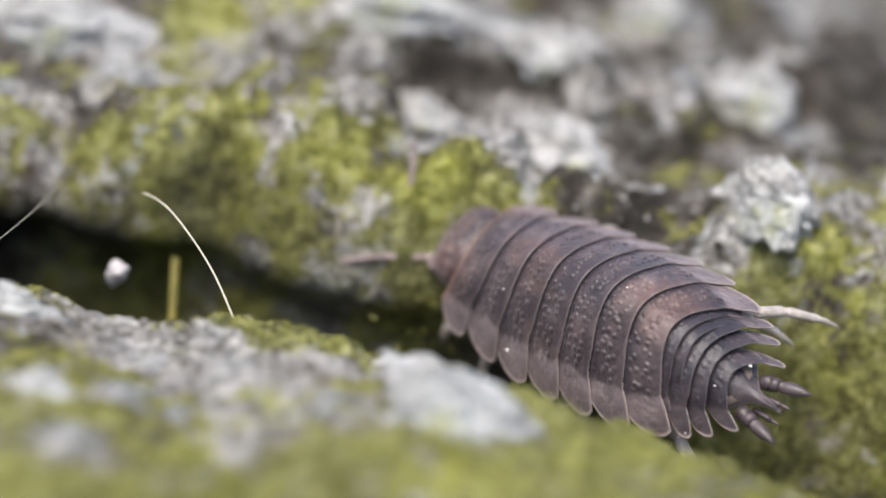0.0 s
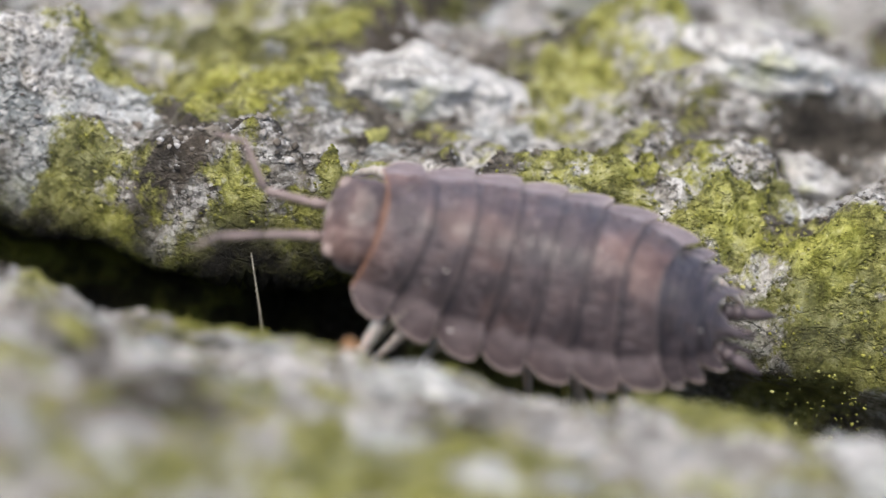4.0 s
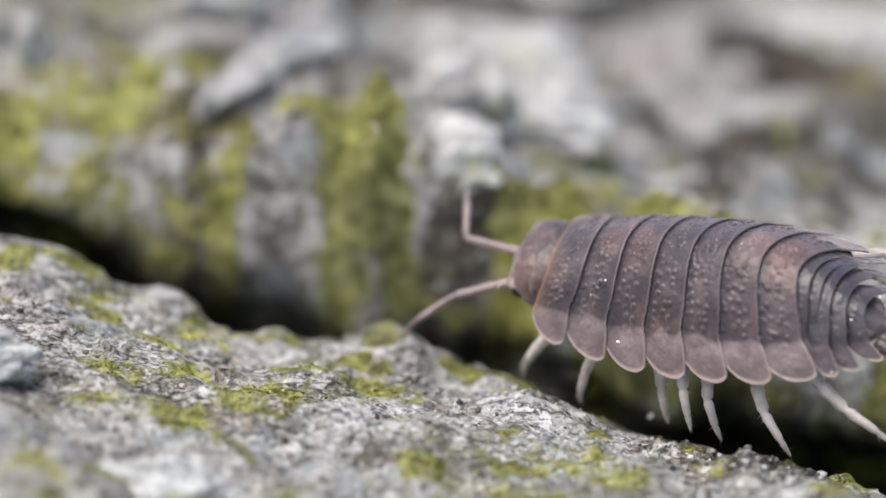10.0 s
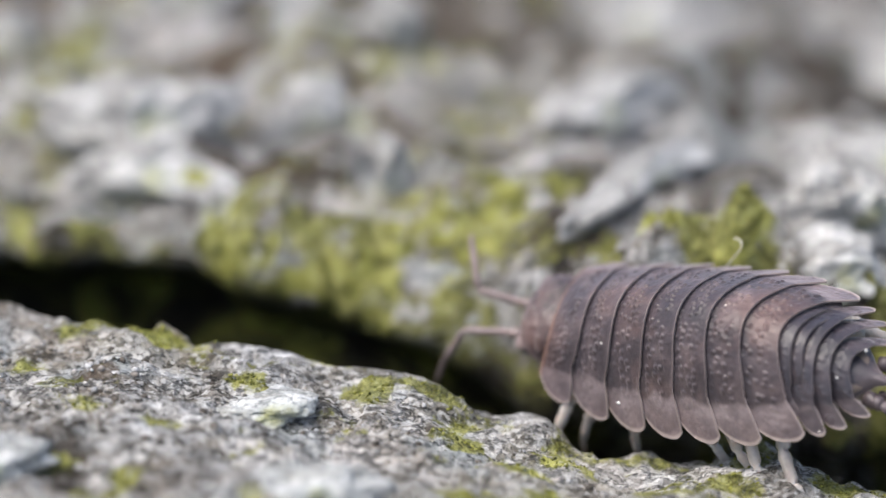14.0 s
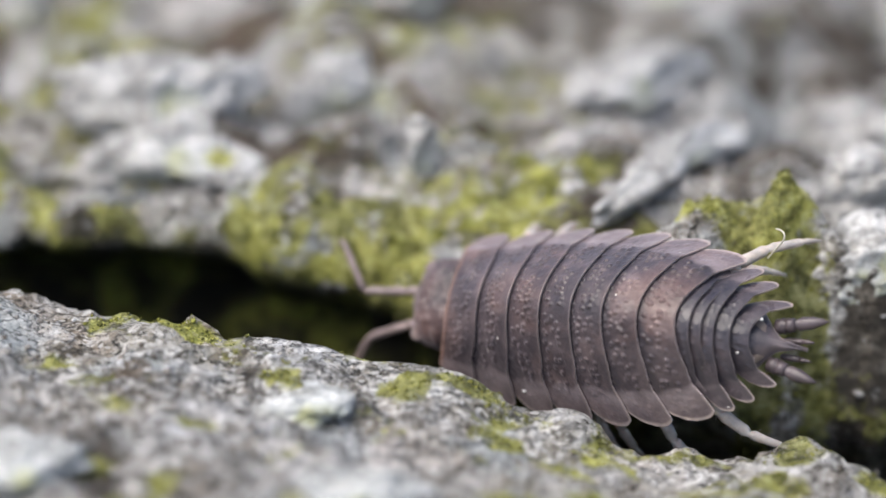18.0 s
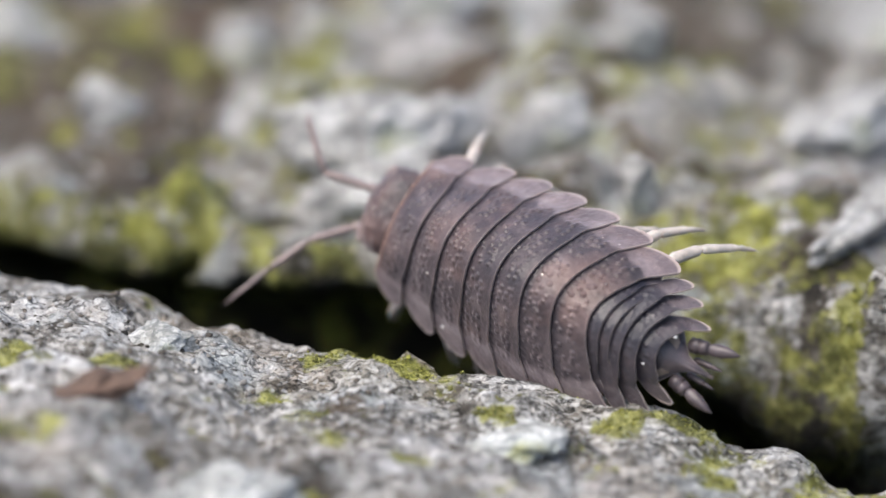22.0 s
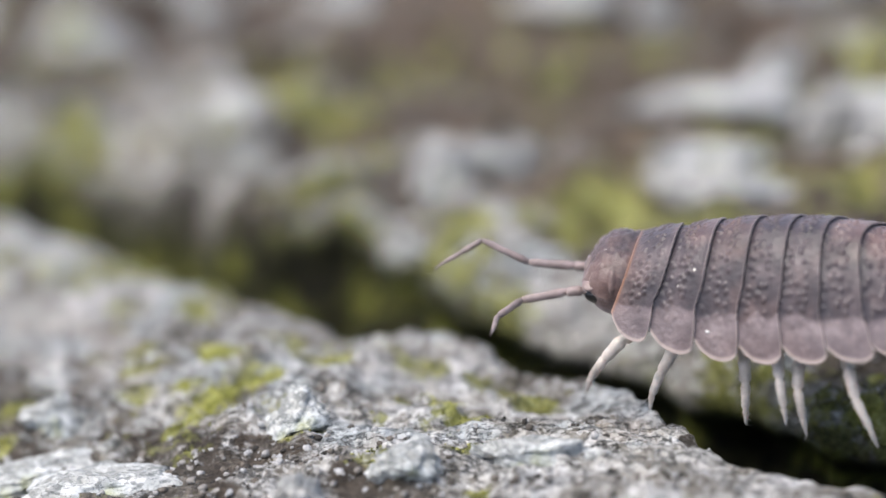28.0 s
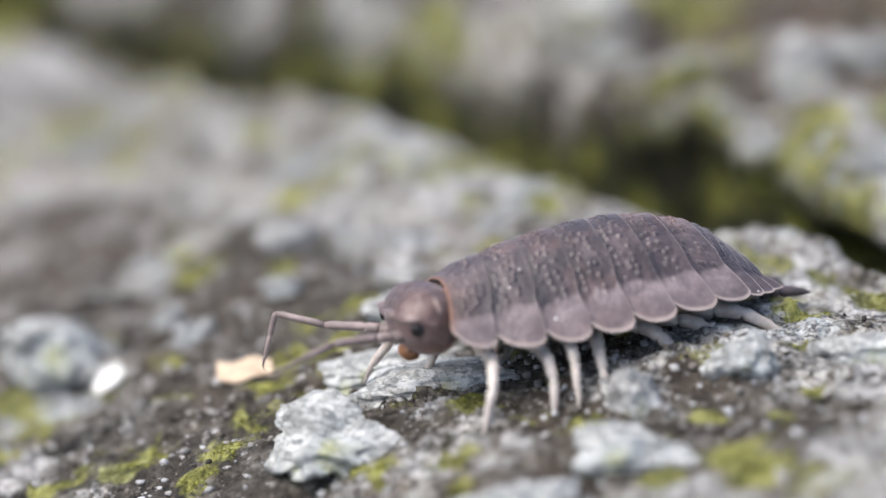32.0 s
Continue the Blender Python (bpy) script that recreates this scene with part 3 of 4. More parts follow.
def island_material(name, *stops, scale=2500, rough=0.8):
    m, nt, b = material(name, rough)
    geo = nt.nodes.new("ShaderNodeNewGeometry")
    c = ramp(nt, geo.outputs["Random Per Island"], *stops)
    grain = ramp(nt, noise_tex(nt, place(nt), scale, 4, 0.7), (0.3, grey(0.45)), (0.7, grey(1.0)))
    nt.links.new(mix(nt, 1.0, c, grain, "MULTIPLY"), b.inputs["Base Color"])
    b.inputs["Specular IOR Level"].default_value = 0.25
    relief(nt, b, noise_tex(nt, place(nt), scale * 2, 3), 0.8, 0.0001)
    return m


CUSHION = island_material("moss_cushion", (0.0, (0.06, 0.062, 0.014)), (0.4, (0.20, 0.20, 0.04)), (0.8, (0.40, 0.40, 0.09)), (1.0, (0.56, 0.55, 0.22)))
GRIT = island_material("rock_grit", (0.0, (0.04, 0.036, 0.032)), (0.35, (0.22, 0.19, 0.16)), (0.7, (0.42, 0.405, 0.385)), (1.0, (0.66, 0.66, 0.66)))
scatter("moss_cushions", 38000, 5, (-50, 82), (-28, 17), (0.03, 0.085), CUSHION, lambda m, so, d, s: smooth(0.40, 0.68, m) * smooth(0.6, 0.3, d),
        "yellow-green moss cushions on the rock", "moss", 1.0, 0.75)
scatter("rock_grit", 17000, 6, (-56, 82), (-30, 22), (0.05, 0.17), GRIT, lambda m, so, d, s: (0.25 + 0.6 * smooth(0.3, 0.55, so)) * smooth(0.4, 0.15, d) * (1 - smooth(0.30, 0.45, m)) * (1 - 0.85 * smooth(-2.6, -1.0, s) * smooth(1.5, 0.5, s)),
        "loose pale and dark rock grit", "grit", 0.75, 0.7)


# ---- small finds ----
def strand(name, points, radius, mat, label, category):
    cu = bpy.data.curves.new(name, "CURVE")
    cu.dimensions, cu.bevel_depth, cu.bevel_resolution = "3D", radius * MM, 2
    sp = cu.splines.new("NURBS")
    sp.points.add(len(points) - 1)
    for q, p in zip(sp.points, points):
        q.co = (p[0] * MM, p[1] * MM, p[2] * MM, 1)
    sp.use_endpoint_u, sp.order_u = True, 4
    cu.materials.append(mat)
    return tagged(new(name, cu), label, category)


FIBRE = plain("plant_fibre", (0.62, 0.58, 0.46), 0.5, 0.1, 600)
DULL = plain("dull_fibre", (0.30, 0.28, 0.22), 0.5, 0.1, 600)
STALK = plain("moss_stalk", (0.20, 0.17, 0.03), 0.6, 0.3, 800)
LEAF = plain("dry_leaf", (0.135, 0.085, 0.062), 0.75, 0.6, 500)
BUFF = plain("buff_flake", (0.62, 0.48, 0.34), 0.7, 0.2, 900)
HAIR = strand("fibre", [(57.3, -10.4, 1.6), (56.9, -8.8, 2.4), (56.1, -7.0, 3.0), (55.5, -5.5, 3.3), (55.2, -3.9, 2.6)], 0.035, FIBRE, "thin pale curved plant fibre across the cleft", "fibre")
strand("fibre", [(23.5, 10.5, 6.2), (23.8, 10.1, 6.8), (24.1, 9.8, 7.2), (24.0, 9.9, 7.5), (23.8, 10.8, 7.1)], 0.03, FIBRE, "tiny hooked white fibre on the mossy bank", "fibre")
strand("fibre", [(48.2, -7.9, 1.0), (49.5, -6.5, 1.45), (51.0, -4.9, 1.75), (52.4, -3.0, 1.9), (53.7, 0.2, 1.2)], 0.02, DULL, "thin dull hair slanting over the cleft", "fibre")
strand("fibre", [(46.9, 0.4, 0.15), (46.9, -0.6, -0.35), (47.0, -1.8, -0.95), (46.9, -2.8, -1.5)], 0.018, DULL, "thin dull hair hanging in the cleft", "fibre")
strand("moss_stalk", [(57.0, -2.7, -0.5), (56.9, -3.3, -1.2), (56.9, -4.1, -1.7), (56.8, -4.7, -3.1)], 0.16, STALK, "dull yellow stalk standing in the cleft", "stalk")


def flake(name, x, y, z, pts, mat, label, category, tilt=(0, 0, 0)):
    """A thin curled scrap with a torn outline."""
    verts, faces, n = [], [], len(pts)
    for lift in (0.0, 0.09):
        for k, (a, b) in enumerate(pts):
            verts.append((a, b, lift + 0.22 * math.sin(a * 1.9 + b) + 0.10 * math.sin(k * 2.1) + 0.15 * b * b))
        verts.append((0, 0, lift + 0.12))
    for k in range(n):
        j = (k + 1) % n
        faces += [(k, j, n + 1 + j, n + 1 + k), (j, k, n), (n + 1 + k, n + 1 + j, 2 * n + 1)]
    ob = new(name, link_mesh(name, verts, faces, mat, False))
    ob.matrix_world = pose(x * MM, y * MM, z * MM, *tilt)
    return tagged(ob, label, category)


scrap = new("leaf_scrap", lump(88, (2.2, 0.75, 0.42), 5, 0.75))
scrap.data.materials[0] = LEAF
scrap.matrix_world = pose(-4.6 * MM, 1.2 * MM, (height(-4.6, 1.2) + 0.35) * MM, 16, -8, 8)
tagged(scrap, "crumpled reddish-brown scrap of dry leaf lying on the rock", "leaf scrap")
flake("bark_flake", -37.7, 14.9, height(-37.7, 14.9) + 0.45, [(-0.9, -0.4), (-0.2, -0.6), (0.5, -0.3), (1.0, -0.4), (0.9, 0.2), (0.3, 0.5), (-0.4, 0.3), (-0.9, 0.4)],
      BUFF, "buff papery flake lying on a stone", "flake", (20, 10, 20))
flake("stone_chip", -43.2, 16.2, height(-43.2, 16.2) + 0.35, [(-0.6, -0.3), (0.1, -0.45), (0.6, -0.1), (0.5, 0.35), (-0.1, 0.4), (-0.6, 0.2)],
      plain("white_chip", (0.75, 0.74, 0.71), 0.6, 0.1), "small white angular chip on the dark grit", "chip", (15, -8, 30))


def crumb(name, x, y, z, size, colour, label, seed):
    ob = new(name, lump(seed, size, 3, 0.35))
    ob.data.materials.clear()
    ob.data.materials.append(plain(name + "_skin", colour, 0.6, 0.3, 1500))
    ob.matrix_world = pose(x * MM, y * MM, z * MM, 10, 5, seed * 40)
    return tagged(ob, label, "crumb")


crumb("white_crumb", 54.9, -3.4, -0.75, (0.42, 0.4, 0.55), (0.55, 0.52, 0.52), "small whitish crumb caught in the mossy cleft", 81)
crumb("brown_grain", 43.0, -5.6, 0.95, (0.36, 0.25, 0.22), (0.16, 0.10, 0.075), "brown seed-like grain on the mossy rock edge", 82)
crumb("white_grain", 33.0, 1.3, 0.95, (0.13, 0.12, 0.14), (0.75, 0.70, 0.62), "tiny white grain on the mossy rock edge", 83)
crumb("red_pebble", 22.9, 16.5, height(22.9, 16.5) + 0.4, (0.55, 0.45, 0.42), (0.16, 0.07, 0.06), "dull reddish pebble on the mossy bank", 84)
crumb("yellow_crumb", 71.7, -9.0, height(71.7, -9.0) + 0.3, (0.32, 0.3, 0.36), (0.62, 0.55, 0.36), "pale yellowish crumb on the moss", 85)
crumb("orange_crumb", 47.8, -8.7, height(47.8, -8.7) + 0.3, (0.42, 0.34, 0.3), (0.34, 0.19, 0.09), "orange-brown crumb at the end of the mossy edge", 86)
LICHEN = plain("yellow_lichen", (0.28, 0.28, 0.09), 0.9, 0.5, 1500)


def lichen(x, y, r):
    """A crusty yellow patch lying on whatever stone or ground is there."""
    me = lump(int(abs(x * 7 + y)) + 90, (r, r * 0.8, 0.2), 4, 0.5)
    me.materials.clear()
    me.materials.append(LICHEN)
    hit, spot, normal, _, _, _ = scene.ray_cast(bpy.context.evaluated_depsgraph_get(), Vector((x * MM, y * MM, 0.05)), Vector((0, 0, -1)))
    ob = new("lichen_patch", me)
    ob.matrix_world = Matrix.Translation(spot) @ normal.to_track_quat("Z", "Y").to_matrix().to_4x4()
    return tagged(ob, "crusty bright yellow lichen patch on a grey stone", "lichen", "lichen patches")


bpy.context.view_layer.update()
lichen(-14.4, 45.7, 1.0)
lichen(4.4, 46.6, 1.2)
lichen(-8.8, 35.5, 0.48)
lichen(5.0, 20.9, 0.95)
lichen(39.9, 23.9, 1.2)
lichen(51.9, 5.5, 0.7)
lichen(-24.3, 55.7, 0.7)
lichen(-42.2, 55.3, 1.2)


# ---- the woodlouse, in millimetres: x towards its head, y to its left, z up ----
def shell_material(name, gloss, dark):
    m, nt, b = material(name, gloss)
    vec = place(nt)
    sep = nt.nodes.new("ShaderNodeSeparateColor")
    pigment = attribute(nt, "pigment")
    nt.links.new(pigment.outputs["Color"], sep.inputs[0])
    blotch = noise_tex(nt, vec, 900, 5, 0.7)
    patch = noise_tex(nt, vec, 330, 3, 0.55)
    if dark:
        back = ramp(nt, blotch, (0.34, (0.017, 0.015, 0.022)), (0.5, (0.032, 0.027, 0.035)), (0.68, (0.070, 0.054, 0.060)))
    else:
        slate = ramp(nt, blotch, (0.34, (0.024, 0.019, 0.024)), (0.5, (0.052, 0.039, 0.044)), (0.68, (0.112, 0.084, 0.087)))
        rust = ramp(nt, blotch, (0.34, (0.054, 0.032, 0.030)), (0.5, (0.118, 0.071, 0.064)), (0.68, (0.205, 0.138, 0.124)))
        back = mix(nt, ramp(nt, patch, (0.42, grey(0)), (0.60, grey(1))), slate, rust)
    side = ramp(nt, blotch, (0.3, (0.120, 0.092, 0.096)), (0.5, (0.215, 0.170, 0.174)), (0.72, (0.36, 0.295, 0.292)))
    c = mix(nt, sep.outputs[1], back, side)
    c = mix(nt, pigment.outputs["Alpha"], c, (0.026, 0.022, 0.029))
    c = mix(nt, sep.outputs[0], c, (0.47, 0.385, 0.345))
    fleck = ramp(nt, voronoi(nt, vec, 1700), (0.05, grey(1)), (0.085, grey(0)))
    rare = ramp(nt, noise_tex(nt, vec, 700, 1), (0.54, grey(0)), (0.57, grey(1)))
    c = mix(nt, mix(nt, 1.0, fleck, rare, "MULTIPLY"), c, (0.75, 0.70, 0.62))
    c = mix(nt, sep.outputs[2], c, (0.30, 0.13, 0.055))
    nt.links.new(c, b.inputs["Base Color"])
    b.inputs["Specular IOR Level"].default_value = 0.60 if dark else 0.50
    # patchy wear breaks the gloss
    nt.links.new(ramp(nt, noise_tex(nt, vec, 1500, 3, 0.6), (0.35, grey(gloss - 0.08)), (0.65, grey(gloss + 0.14))), b.inputs["Roughness"])
    b.inputs["Sheen Weight"].default_value, b.inputs["Sheen Roughness"].default_value = 0.44, 0.42
    b.inputs["Sheen Tint"].default_value = (0.95, 0.84, 0.89, 1)
    h = maths(nt, "ADD", noise_tex(nt, vec, 2600, 3), maths(nt, "MULTIPLY", noise_tex(nt, vec, 8000, 2), 0.25))
    relief(nt, b, h, 0.55, 0.00009)
    return m


SHELL = shell_material("woodlouse_shell", 0.41, False)
TAIL = shell_material("woodlouse_tail_shell", 0.33, True)
LIMB = plain("woodlouse_leg", (0.50, 0.45, 0.41), 0.42, 0.30, 1300, 0.3)
FEELER = plain("woodlouse_feeler", (0.25, 0.195, 0.185), 0.5, 0.3, 1500)
UROPOD = plain("woodlouse_uropod", (0.080, 0.062, 0.066), 0.38, 0.3, 1500)
BELLY = plain("woodlouse_belly", (0.22, 0.17, 0.14), 0.6)
EYE = plain("woodlouse_eye", (0.008, 0.007, 0.008), 0.35, 0.4, 4000)
MOUTH = plain("woodlouse_mouth", (0.24, 0.105, 0.045), 0.45)
SPECK = plain("white_dust", (0.85, 0.83, 0.80), 0.6, 0.1, 3000)

# for each plate's hind edge: middle x, corner x, half width, corner height, dome height
EDGES = [
    (5.45, 6.15, 2.15, 1.62, 1.75),
    (4.00, 4.70, 2.82, 1.36, 2.44), (2.68, 3.05, 3.16, 1.28, 2.84), (1.38, 1.48, 3.32, 1.33, 3.00), (0.15, -0.06, 3.36, 1.46, 3.00),
    (-1.02, -1.60, 3.33, 1.62, 2.85), (-2.24, -3.16, 3.15, 1.72, 2.60), (-3.46, -4.62, 2.66, 1.74, 2.22),
    (-3.88, -4.40, 2.30, 1.74, 2.02), (-4.22, -4.70, 2.15, 1.72, 1.84),
    (-4.55, -5.20, 2.38, 1.66, 1.62), (-4.98, -5.80, 1.98, 1.58, 1.36), (-5.48, -6.42, 1.38, 1.50, 1.05),
]


def hind(k, r):
    """Where along the body the hind edge of plate k lies, r of the way out to its corner."""
    mid, corner = EDGES[k][:2]
    return mid + (corner - mid) * r ** (2.0 if k < 8 else 2.6)


def plate(k, rows=44, cols=201, knobs=1.0, lobed=True, skin=None):
    """Back plate k: a domed hoop whose sides run out into lobes, round in front and cornered behind, lapping over the next plate."""
    p, v = np.meshgrid(np.linspace(0, 1, rows) ** 0.9, np.linspace(-1, 1, cols), indexing="ij")
    av = np.abs(v)
    first = k == 1
    edge = 1 - (0.20 if first else 0.27) * (1 - p) ** 3 - 0.05 * p ** 12
    if not lobed:
        edge = 0.86 + 0 * p
    w0, z0, h0 = EDGES[k - 1][2:]
    w1, z1, h1 = EDGES[k][2:]
    if first:
        w0 = 2.55
    elif k >= 10:
        w0 = w1 + 0.18
    grow = p if first else np.clip((p - 0.24) / 0.76, 0, 1)
    w, zt, h = w0 + (w1 - w0) * grow, z0 + (z1 - z0) * grow, h0 + (h1 - h0) * grow
    r = edge * np.sin(av * 1.42) / math.sin(1.42)
    y = np.sign(v) * w * r
    back = hind(k, r)
    fore = hind(k - 1, r) + (0.0 if first else 0.42)
    x = fore + (back - fore) * p
    # scalloped hind edge, drawn in a little above the lobe
    x = x + 0.10 * p ** 6 * np.exp(-((r - 0.70) / 0.10) ** 2)
    z = zt + h * (1 - r ** 1.8) + 0.15 * grow ** 1.3 + 0.05 * np.sin(grow * math.pi) * (1 - 0.6 * r)
    # the lobe is a little hollow above its thick rim
    z = z - 0.05 * np.exp(-((r - 0.80) / 0.07) ** 2) * np.sin(p * math.pi) + 0.05 * smooth(0.93, 1.0, r)
    d, who = cells(x * 0.85 + k * 5.3, y * 1.15, 0.23, 71 + k)
    band = np.exp(-((p - 0.66) / 0.13) ** 2) + 0.9 * np.exp(-((p - 0.42) / 0.12) ** 2) + 0.35 * np.exp(-((p - 0.2) / 0.1) ** 2)
    knob = knobs * 0.078 * np.clip(1 - d * d * 6.5, 0, 1) * (who > 0.22) * np.clip(band, 0, 1) * (1 - 0.75 * smooth(0.66, 0.8, r))
    # a string of fine grains along the hind edge
    bead = knobs * 0.022 * np.exp(-((p - 0.965) / 0.02) ** 2) * (0.5 + 0.5 * np.sin(y * 34 + 2 * np.sin(y * 5))) * (r < 0.75)
    lift = knob + bead
    z, y = z + lift * np.cos(v), y + lift * np.sin(v)
    verts = np.stack([x, y, z], -1).reshape(-1, 3)
    idx = np.arange(rows * cols).reshape(rows, cols)
    faces = np.stack([idx[:-1, :-1], idx[:-1, 1:], idx[1:, 1:], idx[1:, :-1]], -1).reshape(-1, 4)
    me = link_mesh("back_plate", verts, [tuple(int(i) for i in f) for f in faces], skin or SHELL)
    rim = smooth(0.972, 0.99, p) * (0.28 + 0.30 * smooth(0.6, 0.85, r))
    rim = np.maximum(rim, smooth(0.965, 0.99, r / edge) * (0.75 if lobed else 0))
    rim = np.maximum(rim, 0.03 * np.clip(knob / 0.05, 0, 1))
    wave = 0.71 + 0.035 * vnoise(x * 1.0, v * 0 + k, 0.45, 77)
    pale = smooth(wave, wave + 0.035, r) * (0.62 if knobs > 0.5 else 0.32)
    # cream blotches just outside the line, hindmost on each lobe, and rows of muscle marks on the back
    pale = pale + 0.55 * (knobs > 0.5) * np.exp(-((r - wave - 0.07) / 0.045) ** 2) * np.clip(0.3 + 1.2 * vnoise(x, y, 0.55, 79) + 0.7 * p, 0, 1)
    marks = smooth(0.1, 0.55, vnoise(x * 0.7, y * 1.6, 0.30, 83 + k)) * np.exp(-((r - 0.36) / 0.16) ** 2) * np.exp(-((p - 0.5) / 0.25) ** 2)
    pale = np.clip(pale + 0.30 * marks, 0, 1)
    # darker over the front of each plate but the first, fading towards the lobes
    front_dark = 0 * rim if first else 0.75 * smooth(0.46, 0.26, p) * smooth(0.80, 0.66, r)
    amber = 0 * rim + (0.55 * smooth(0.09, 0.02, p) if first else 0.0)
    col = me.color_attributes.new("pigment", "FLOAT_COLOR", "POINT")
    col.data.foreach_set("color", np.stack([rim, pale, amber, front_dark], -1).astype(np.float32).ravel())
    return me


def telson_mesh(rows=36, cols=41):
    """The tail tip: a triangular plate with hollow sides and a sharp end."""
    p, v = np.meshgrid(np.linspace(0, 1, rows), np.linspace(-1, 1, cols), indexing="ij")
    half = 1.05 * (1 - smooth(0.0, 0.55, p)) * 0.62 + 0.46 * (1 - p) + 0.015
    x, y = -5.15 - 1.85 * p, v * half
    z = 1.42 + (1.02 - 0.95 * p) * (1 - 0.75 * np.abs(v) ** 1.9 * (1 - 0.5 * p)) - 0.12 * np.exp(-(v / 0.35) ** 2) * p
    idx = np.arange(rows * cols).reshape(rows, cols)
    faces = np.stack([idx[:-1, :-1], idx[:-1, 1:], idx[1:, 1:], idx[1:, :-1]], -1).reshape(-1, 4)
    me = link_mesh("telson", np.stack([x, y, z], -1).reshape(-1, 3), [tuple(int(i) for i in f) for f in faces], TAIL)
    rim = np.maximum(smooth(0.90, 1.0, np.abs(v)) * 0.3, 0.2 * smooth(0.9, 1.0, p))
    col = me.color_attributes.new("pigment", "FLOAT_COLOR", "POINT")
    col.data.foreach_set("color", np.stack([rim, 0.15 + 0 * rim, 0 * rim, 0 * rim], -1).astype(np.float32).ravel())
    return me


def head_mesh(segs=72, rings=48):
    """A broad head, boxy in plan, knobbly on top, with a low brow ridge over a steep face."""
    th, ph = np.meshgrid(np.linspace(0, math.pi, rings + 1), np.linspace(0, math.tau, segs, endpoint=False), indexing="ij")
    d = np.stack([np.sin(th) * np.sin(ph), np.cos(th), np.sin(th) * np.cos(ph)], -1)
    q = 1 / (np.abs(d) ** 2.6).sum(-1) ** (1 / 2.6)
    x, y, z = d[..., 0] * q * 1.02, d[..., 1] * q * 1.52, d[..., 2] * q * 1.12
    grain, who = cells(x * 1.0 + 40, y + 0.8 * z, 0.24, 95)
    knob = 0.085 * np.clip(1 - grain * grain * 6, 0, 1) * (who > 0.2) * smooth(-0.1, 0.35, z)
    brow = 0.16 * np.exp(-((z - 0.30) / 0.14) ** 2) * smooth(0.2, 0.8, x)
    z = z - 0.10 * smooth(0.2, 1.0, x) * smooth(0.2, 1.1, z) + knob * d[..., 2]
    x = 6.05 + x + knob * d[..., 0] + brow - 0.20 * smooth(-0.2, -1.0, z) * (x > 0)
    y, z = y + knob * d[..., 1], z + 2.12
    idx = np.arange((rings + 1) * segs).reshape(rings + 1, segs)
    nxt = np.roll(idx, -1, axis=1)
    faces = np.stack([idx[:-1], idx[1:], nxt[1:], nxt[:-1]], -1).reshape(-1, 4)
    me = link_mesh("head", np.stack([x, y, z], -1).reshape(-1, 3), [tuple(int(i) for i in f) for f in faces], SHELL)
    pale = 0.25 * smooth(2.2, 1.6, z)
    amber = 0.5 * smooth(5.60, 5.45, x) + 0.45 * smooth(1.75, 1.3, z)
    col = me.color_attributes.new("pigment", "FLOAT_COLOR", "POINT")
    col.data.foreach_set("color", np.stack([0.10 * np.clip(knob / 0.06, 0, 1), pale, np.clip(amber, 0, 1), 0 * x], -1).astype(np.float32).ravel())
    return me


def thick(ob, mm):
    s = ob.modifiers.new("thickness", "SOLIDIFY")
    s.thickness, s.offset = mm * MM, -1
    return ob


def tube(points, radii, sides=10, hairs=0, seed=0):
    """A limb: joints along points with swollen ends, and a few stiff bristles."""
    verts, faces = [], []
    pts = [Vector(p) for p in points]
    ring = []
    for k in range(len(pts) - 1):
        for f, r in ((0.0, 0.66), (0.15, 0.98), (0.5, 0.92), (0.84, 1.02), (1.0, 0.62)):
            ring.append((pts[k].lerp(pts[k + 1], f), radii[k] + (radii[k + 1] - radii[k]) * f * 0.9, r, (pts[k + 1] - pts[k]).normalized()))
    for c, r, q, d in ring:
        side = d.cross(Vector((0.3, 0.2, 1))).normalized()
        up = side.cross(d)
        for i in range(sides):
            a = math.tau * i / sides
            verts.append(c + (side * math.cos(a) + up * math.sin(a)) * r * q)
    for k in range(len(ring) - 1):
        for i in range(sides):
            j = (i + 1) % sides
            faces.append((k * sides + i, k * sides + j, (k + 1) * sides + j, (k + 1) * sides + i))
    faces += [tuple(range(sides - 1, -1, -1)), tuple((len(ring) - 1) * sides + i for i in range(sides))]
    rnd = random.Random(seed)
    for _ in range(hairs):
        c, r, q, d = ring[rnd.randrange(len(ring) // 3, len(ring))]
        n = Vector((rnd.uniform(-1, 1), rnd.uniform(-1, 1), rnd.uniform(-1, 0.2))).normalized()
        a, tip, b = len(verts), c + n * (r + 0.16) + d * 0.12, d * 0.018
        verts += [c + n * r * 0.7 - b, c + n * r * 0.7 + b, c + n * r * 0.7 + n.cross(d) * 0.02, tip]
        faces += [(a, a + 1, a + 3), (a + 1, a + 2, a + 3), (a + 2, a, a + 3)]
    return verts, faces


def spear(points, radii, sides=14):
    """A smooth tapering blade, flattened a little, along points."""
    verts, faces = [], []
    for k, (c, r) in enumerate(zip(points, radii)):
        for i in range(sides):
            a = math.tau * i / sides
            verts.append((c[0], c[1] + math.cos(a) * r, c[2] + math.sin(a) * r * 0.8))
    for k in range(len(points) - 1):
        for i in range(sides):
            j = (i + 1) % sides
            faces.append((k * sides + i, k * sides + j, (k + 1) * sides + j, (k + 1) * sides + i))
    return verts, faces + [tuple(range(sides)), tuple((len(points) - 1) * sides + i for i in range(sides))]


